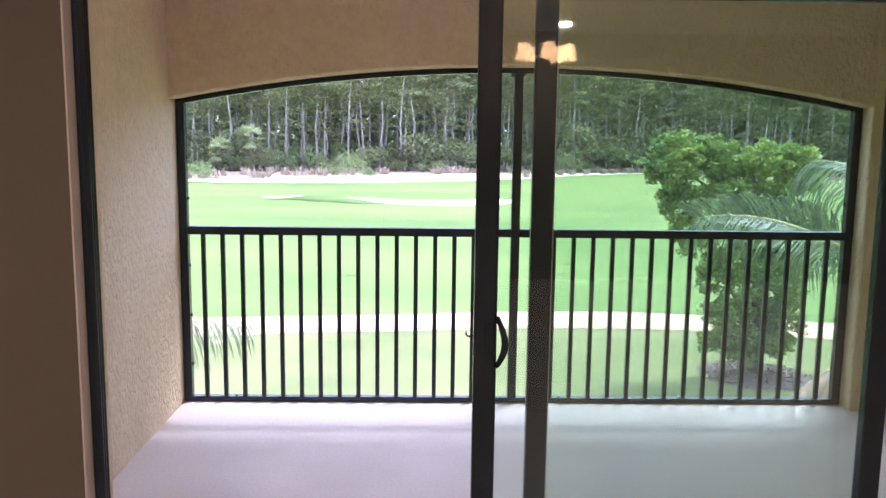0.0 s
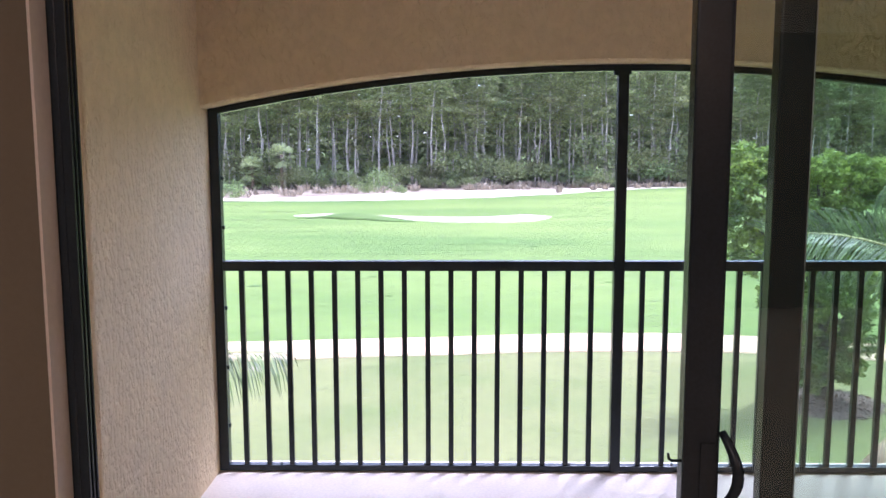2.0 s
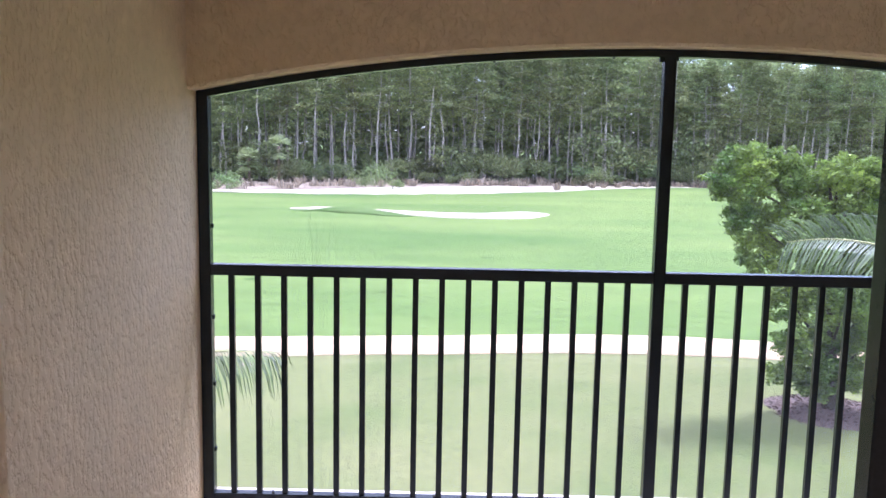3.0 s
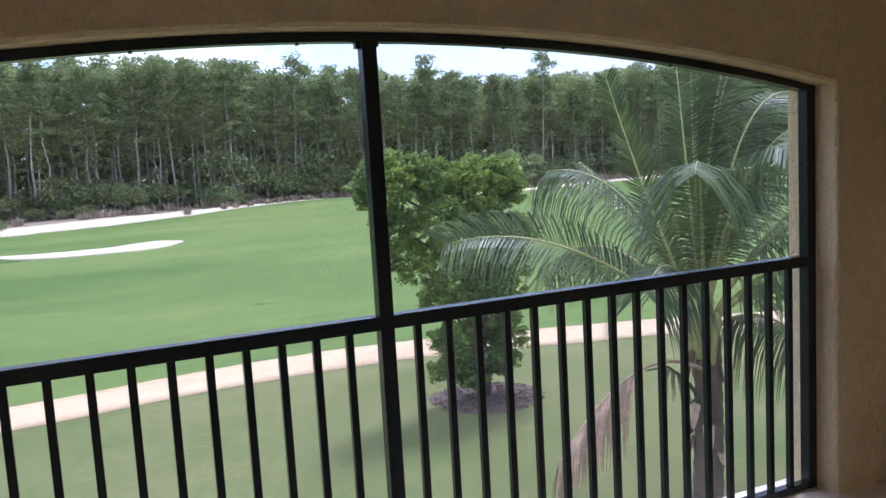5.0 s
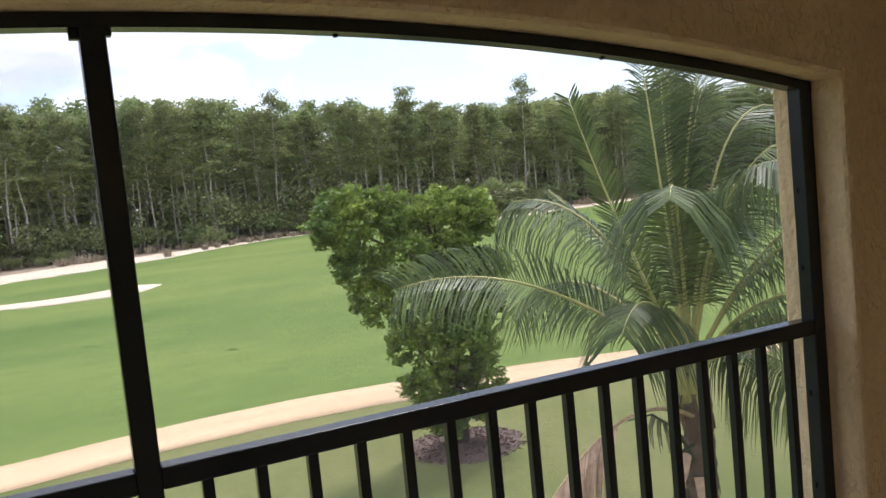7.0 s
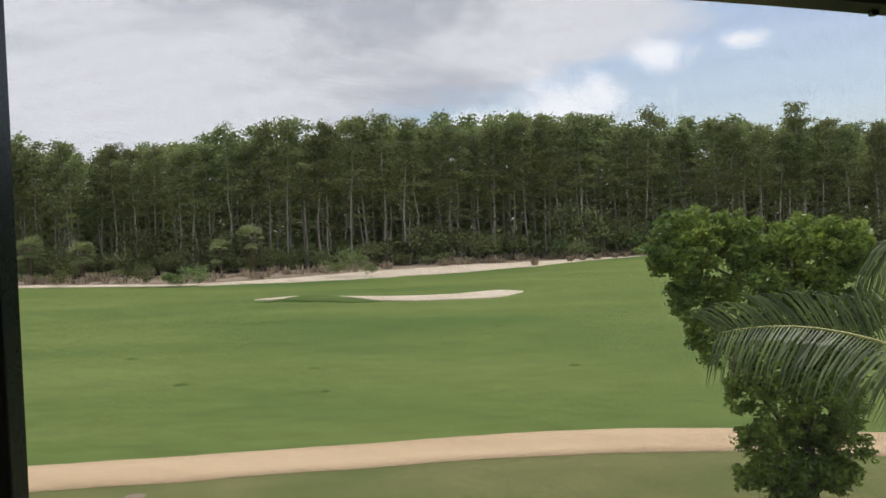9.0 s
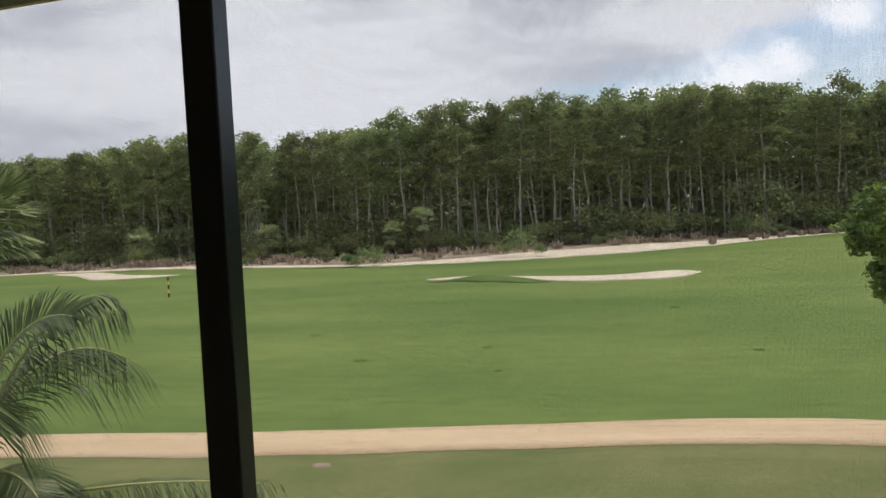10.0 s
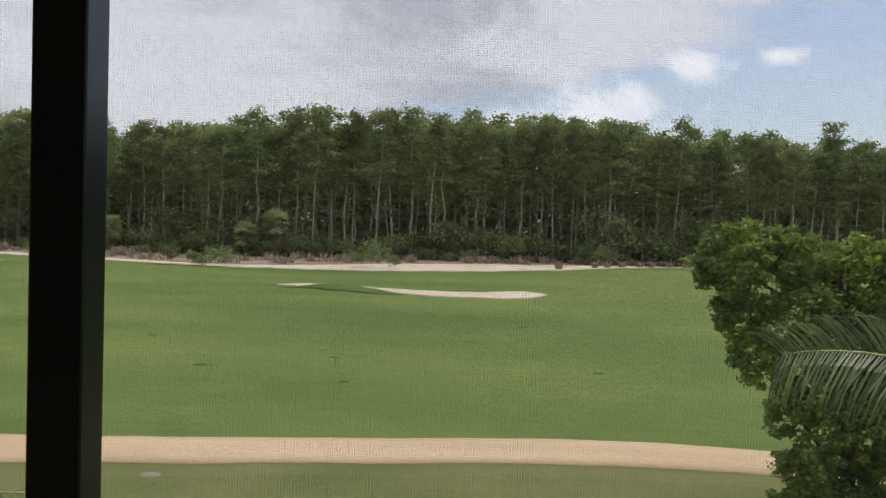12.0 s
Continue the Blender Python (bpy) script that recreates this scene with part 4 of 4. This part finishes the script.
def frond(b, c, t, length, droop, dead, g, pairs=62, lift=0.34, roll=0.0):
    """Rachis and leaflets of a feather leaf along a bent line from b by c to t."""
    b, c, t = Vector(b), Vector(c), Vector(t)

    def at(u):
        return b * (1 - u) ** 2 + c * 2 * u * (1 - u) + t * u * u

    n = 14
    rib = tube([at(k / n) for k in range(n + 1)], [0.030 * (1 - 0.88 * k / n) for k in range(n + 1)], 6)
    verts, faces = [], []
    for k in range(pairs):
        lo = 0.5 if dead else 0.16
        u = lo + (1 - lo) * (k + 0.5) / pairs
        p = at(u)
        d = (at(min(u + 0.02, 1)) - at(u - 0.02)).normalized()
        up = Vector((0, 0, 1)) - d * d.z
        up = up.normalized() if up.length > 0.15 else Vector((0.5, -0.8, 0)).normalized()
        side = d.cross(up).normalized()
        turn = radians(roll)
        side, up = side * math.cos(turn) + up * math.sin(turn), up * math.cos(turn) - side * math.sin(turn)
        size = 1.12 * length * min(1.0, 0.45 + 2.2 * (u - 0.16)) * (1 - 0.42 * max(0, u - 0.55) / 0.45) * g.uniform(0.93, 1.05)
        ahead = 0.6 if length > 0.5 else 1.1
        for s in (-1, 1):
            way = (side * s * g.uniform(0.92, 1.03) * (0.4 if dead else 1.0) + d * ahead * g.uniform(0.86, 1.14) + up * (lift * g.uniform(0.75, 1.2) if not dead else -0.3)).normalized()
            w = 0.0112 if not dead else 0.018
            wide = (d - way * way.dot(d)).normalized() * w
            sag = Vector((0, 0, -1)) * size * droop * g.uniform(0.8, 1.2) * (1.0 if dead or way.z > 0.3 else 1.3)
            jit = Vector(g.normal(size=3) * 0.016 * size)
            m1, m2, tip = p + way * size * 0.35 + sag * 0.10, p + way * size * 0.70 + sag * 0.42 + jit, p + way * size * 0.95 + sag + jit * 2
            o = len(verts)
            verts += [p - wide * 0.5, p + wide * 0.5, m1 + wide, m1 - wide, m2 + wide * 0.8, m2 - wide * 0.8, tip]
            faces += [(o, o + 1, o + 2, o + 3), (o + 3, o + 2, o + 4, o + 5), (o + 5, o + 4, o + 6)]
    return rib, (verts, faces)


def coconut(x, y, z, label, fronds, seed, flowered=False):
    """A coconut palm: ringed trunk, leaf bases, feather leaves. z: height of the crown."""
    g = np.random.default_rng(seed)
    gz = land(x, y)
    p = base("coconut_palm", x, y, gz, label, "palm", "coconut palms")
    o = Vector((x, y, gz))
    h = z - gz
    n = 22
    v, f = tube([(0.06 * math.sin(k / n * 2), 0, h * k / n - 0.1 * (k == 0)) for k in range(n + 1)], [(0.20 - 0.035 * k / n) * (1.07 if k % 2 else 0.97) for k in range(n + 1)], 14)
    solid("trunk", v, f, PALM_TRUNK, p, smooth=True)
    for k in range(9):
        a = k * 2.4
        c, s = math.cos(a), math.sin(a)
        v, f = tube([(c * 0.10, s * 0.10, h - 0.45 + 0.04 * k), (c * 0.17, s * 0.17, h - 0.1 + 0.04 * k), (c * 0.22, s * 0.22, h + 0.25 + 0.03 * k)], [0.075, 0.055, 0.03], 6)
        solid("leaf_base", v, f, PALM_RIB, p, smooth=True)
    for k in range(16):
        a, z0 = k * 2.4 + 0.5, h - 0.25 - 0.09 * k
        c, s, w = math.cos(a), math.sin(a), 0.05 + 0.03 * g.uniform()
        top, low, end = (c * 0.165, s * 0.165, z0 + 0.16), (c * 0.225, s * 0.225, z0 - 0.05), (c * 0.245, s * 0.245, z0 - g.uniform(0.10, 0.30))
        v = [(q[0] - s * w * m + c * t, q[1] + c * w * m + s * t, q[2]) for q, m in ((top, 1.0), (low, 0.8), (end, 0.25)) for m, t in ((m, 0), (-m, 0), (-m, -0.012), (m, -0.012))]
        f = [(4 * j + i, 4 * j + (i + 1) % 4, 4 * j + 4 + (i + 1) % 4, 4 * j + 4 + i) for j in range(2) for i in range(4)] + [(3, 2, 1, 0), (8, 9, 10, 11)]
        solid("fibre_husk", v, f, PALM_FIBRE if k % 3 else PALM_DEAD, p)
    if flowered:
        for stalk, thick in ((STALK_ARCH, 0.020), (STALK_STRAP, 0.026)):
            v, f = tube([Vector(q) - o for q in stalk], [thick * (1.0 - 0.6 * k / (len(stalk) - 1)) for k in range(len(stalk))], 8)
            solid("flower_stalk", v, f, PALM_STALK, p, "dark drooping flower stalk", True)
        for k in range(14):
            q = Vector(STALK_ARCH[2]).lerp(Vector(STALK_ARCH[1]), k / 13) - o
            v, f = tube([q, q + Vector((-0.06 + 0.015 * k, 0.02 * (k % 3), -0.14)), q + Vector((-0.05 + 0.02 * k, 0.03 * (k % 3), -0.34 - 0.03 * (k % 4)))], [0.009, 0.007, 0.003], 5)
            solid("flower_strand", v, f, PALM_STALK, p, "", True)
    for b, c, t, length, droop, dead, *roll in fronds:
        start = Vector((x, y, z)) + (Vector(c) - Vector((x, y, z))).normalized() * 0.12 if b is None else Vector(b)
        rib, blades = frond(start - o, Vector(c) - o, Vector(t) - o, length, droop, dead, g, 60 if dead else 84, 0.34 if droop < 0.7 else 0.06, roll=roll[0] if roll else g.uniform(-18, 18))
        fr = solid("frond", *rib, PALM_DEAD if dead else PALM_RIB, p, "dead brown drooping palm leaf" if dead else "green feather palm leaf", True)
        tagged(solid("leaf_blade", *blades, PALM_DEAD if dead else PALM_LEAF, fr), kind="stuff")
    return p


PX, PY, PZ = 6.4, 5.5, -0.9
STALK_ARCH = [(6.26, 5.35, -1.86), (5.97, 5.35, -1.4), (5.67, 5.35, -1.18), (5.33, 5.35, -1.18)]
STALK_STRAP = [(6.2, 5.3, -1.63), (5.93, 5.3, -1.7), (5.83, 5.3, -2.27)]
coconut(PX, PY, PZ, "young coconut palm with glossy arching green leaves and one dead leaf", [
    (None, (4.75, 6.25, 0.85), (3.26, 6.6, 0.49), 0.74, 0.34, False, 46),
    (None, (5.75, 5.8, 0.9), (5.36, 6.0, 2.44), 0.38, 0.10, False, -60),
    (None, (6.82, 7.2, 0.58), (6.69, 8.62, 1.37), 0.44, 1.15, False, 10),
    (None, (7.65, 5.6, -0.45), (8.74, 5.7, -1.68), 0.95, 0.95, False, 0),
    (None, (5.75, 4.75, 1.9), (5.1, 4.15, 1.25), 1.0, 1.0, False),
    (None, (6.5, 5.6, 2.2), (7.3, 5.6, 3.3), 1.0, 0.50, False),
    (None, (6.9, 5.4, 2.9), (8.3, 5.4, 2.0), 1.0, 0.70, False),
    (None, (6.5, 5.8, 1.6), (6.95, 6.0, 3.4), 0.6, 0.45, False),
    (None, (6.25, 5.6, 1.4), (6.15, 5.7, 3.3), 0.55, 0.25, False, 35),
    (None, (6.45, 5.7, 1.5), (6.55, 5.8, 3.2), 0.60, 0.30, False, -25),
    (None, (6.6, 5.9, 1.3), (7.1, 6.3, 2.7), 0.75, 0.60, False, 20),
    (None, (6.7, 5.0, 1.9), (7.4, 4.6, 1.7), 0.85, 0.80, False, 10),
    (None, (7.2, 5.7, 1.5), (8.1, 6.0, 1.0), 0.90, 0.80, False, -10),
    (None, (6.8, 6.3, 1.0), (7.4, 7.2, 0.6), 0.90, 0.80, False, 10),
    (None, (7.7, 5.0, 1.6), (8.8, 4.4, 0.6), 1.0, 0.75, False),
    (None, (7.5, 4.9, 0.5), (8.3, 4.2, -1.5), 0.95, 0.70, False),
    (None, (6.9, 4.3, 0.9), (7.1, 3.2, -0.6), 0.95, 0.70, False),
    (None, (7.5, 6.6, 1.7), (8.8, 7.4, 0.7), 0.95, 0.70, False),
    (None, (5.9, 6.9, 0.9), (5.5, 8.0, -0.3), 0.95, 0.70, False),
    (None, (5.7, 5.3, 0.6), (5.0, 4.9, -0.1), 0.80, 0.80, False),
    (None, (6.8, 5.9, 1.9), (7.9, 6.3, 2.9), 1.0, 0.45, False),
    (None, (6.2, 4.7, 1.7), (6.3, 3.9, 1.5), 0.95, 0.75, False),
    (None, (7.2, 4.7, 1.3), (7.9, 3.9, 0.5), 0.95, 0.80, False),
    (None, (5.9, 6.3, 1.5), (5.0, 6.9, 1.3), 0.90, 0.80, False),
    ((6.3, 5.4, -1.35), (4.95, 5.0, -0.55), (3.75, 4.9, -1.85), 0.46, 1.25, True),
], 3, True)
coconut(-6.3, 6.0, -1.3, "young coconut palm with torn green leaves", [
    (None, (-4.7, 6.45, -0.92), (-3.11, 6.67, -1.08), 0.62, 0.75, False, -12),
    (None, (-5.8, 6.3, 0.95), (-5.05, 6.5, 0.74), 0.64, 0.24, False, -32),
    (None, (-5.9, 6.1, 0.3), (-5.75, 6.2, 1.6), 0.35, 0.10, False),
    (None, (-6.5, 6.1, 1.0), (-6.6, 6.2, 2.8), 0.4, 0.25, False),
    (None, (-7.2, 6.2, 1.4), (-8.2, 6.3, 0.9), 0.95, 0.6, False),
    (None, (-6.0, 5.2, 0.5), (-5.6, 4.3, -0.5), 0.9, 0.7, False),
    (None, (-6.0, 7.0, 0.8), (-5.5, 8.1, 0.0), 0.9, 0.7, False),
    (None, (-7.0, 5.3, 0.5), (-7.8, 4.6, -0.6), 0.9, 0.7, False),
    (None, (-5.3, 5.9, -0.1), (-4.7, 5.7, -1.6), 0.8, 0.7, False),
    (None, (-5.7, 5.6, 0.6), (-5.2, 5.2, 0.0), 0.9, 0.8, False),
    (None, (-6.6, 5.3, 1.0), (-6.7, 4.6, 0.9), 0.9, 0.7, False),
    (None, (-5.7, 6.7, 1.0), (-5.1, 7.2, 0.9), 0.8, 0.8, False),
    ((-6.2, 5.9, -1.6), (-5.7, 5.6, -1.2), (-5.3, 5.4, -2.6), 0.35, 1.0, True),
    (None, (-7.0, 6.9, 0.7), (-7.7, 7.7, -0.2), 0.9, 0.7, False),
], 4)

# worn divots on the fairway
g = np.random.default_rng(44)
for x, y, size in ((-8.4, 26.5, 0.30), (-4.2, 29.0, 0.22), (0.8, 34.5, 0.35), (-3.2, 24.6, 0.18), (3.4, 40.0, 0.30), (-12.5, 33.0, 0.32), (-1.5, 45.0, 0.4), (5.2, 27.5, 0.2)):
    v = []
    for j in range(3):
        for k in range(12):
            a = 2 * math.pi * k / 12
            q = j / 2 * (1 + 0.35 * noise.noise((math.cos(a) * 2 + x, math.sin(a) * 2 + y, 1)))
            px, py = x + size * q * math.cos(a), y + size * 0.7 * q * math.sin(a)
            v.append((px, py, land(px, py) + 0.045 - 0.04 * (j == 2)))
    f = [(j * 12 + k, j * 12 + (k + 1) % 12, (j + 1) * 12 + (k + 1) % 12, (j + 1) * 12 + k) for j in range(2) for k in range(12)]
    tagged(solid("divot", v, f, ROUGH, smooth=True), "small dark worn divot in the fairway grass", "divot", "", "structure")

# bare patch worn in the lawn
v, f = [], []
for j in range(4):
    for k in range(16):
        a = 2 * math.pi * k / 16
        r = j / 3 * (1 + 0.2 * noise.noise((math.cos(a) * 2, math.sin(a) * 2, 1)))
        v.append((-5.55 + 0.24 * r * math.cos(a), 14.75 + 0.17 * r * math.sin(a), land(-5.55, 14.75) + 0.035 - 0.03 * (j == 3)))
f = [(j * 16 + k, j * 16 + (k + 1) % 16, (j + 1) * 16 + (k + 1) % 16, (j + 1) * 16 + k) for j in range(3) for k in range(16)]
tagged(solid("dirt_patch", v, f, SCRUB, smooth=True), "small bare patch of brown earth in the lawn", "dirt", "", "structure")
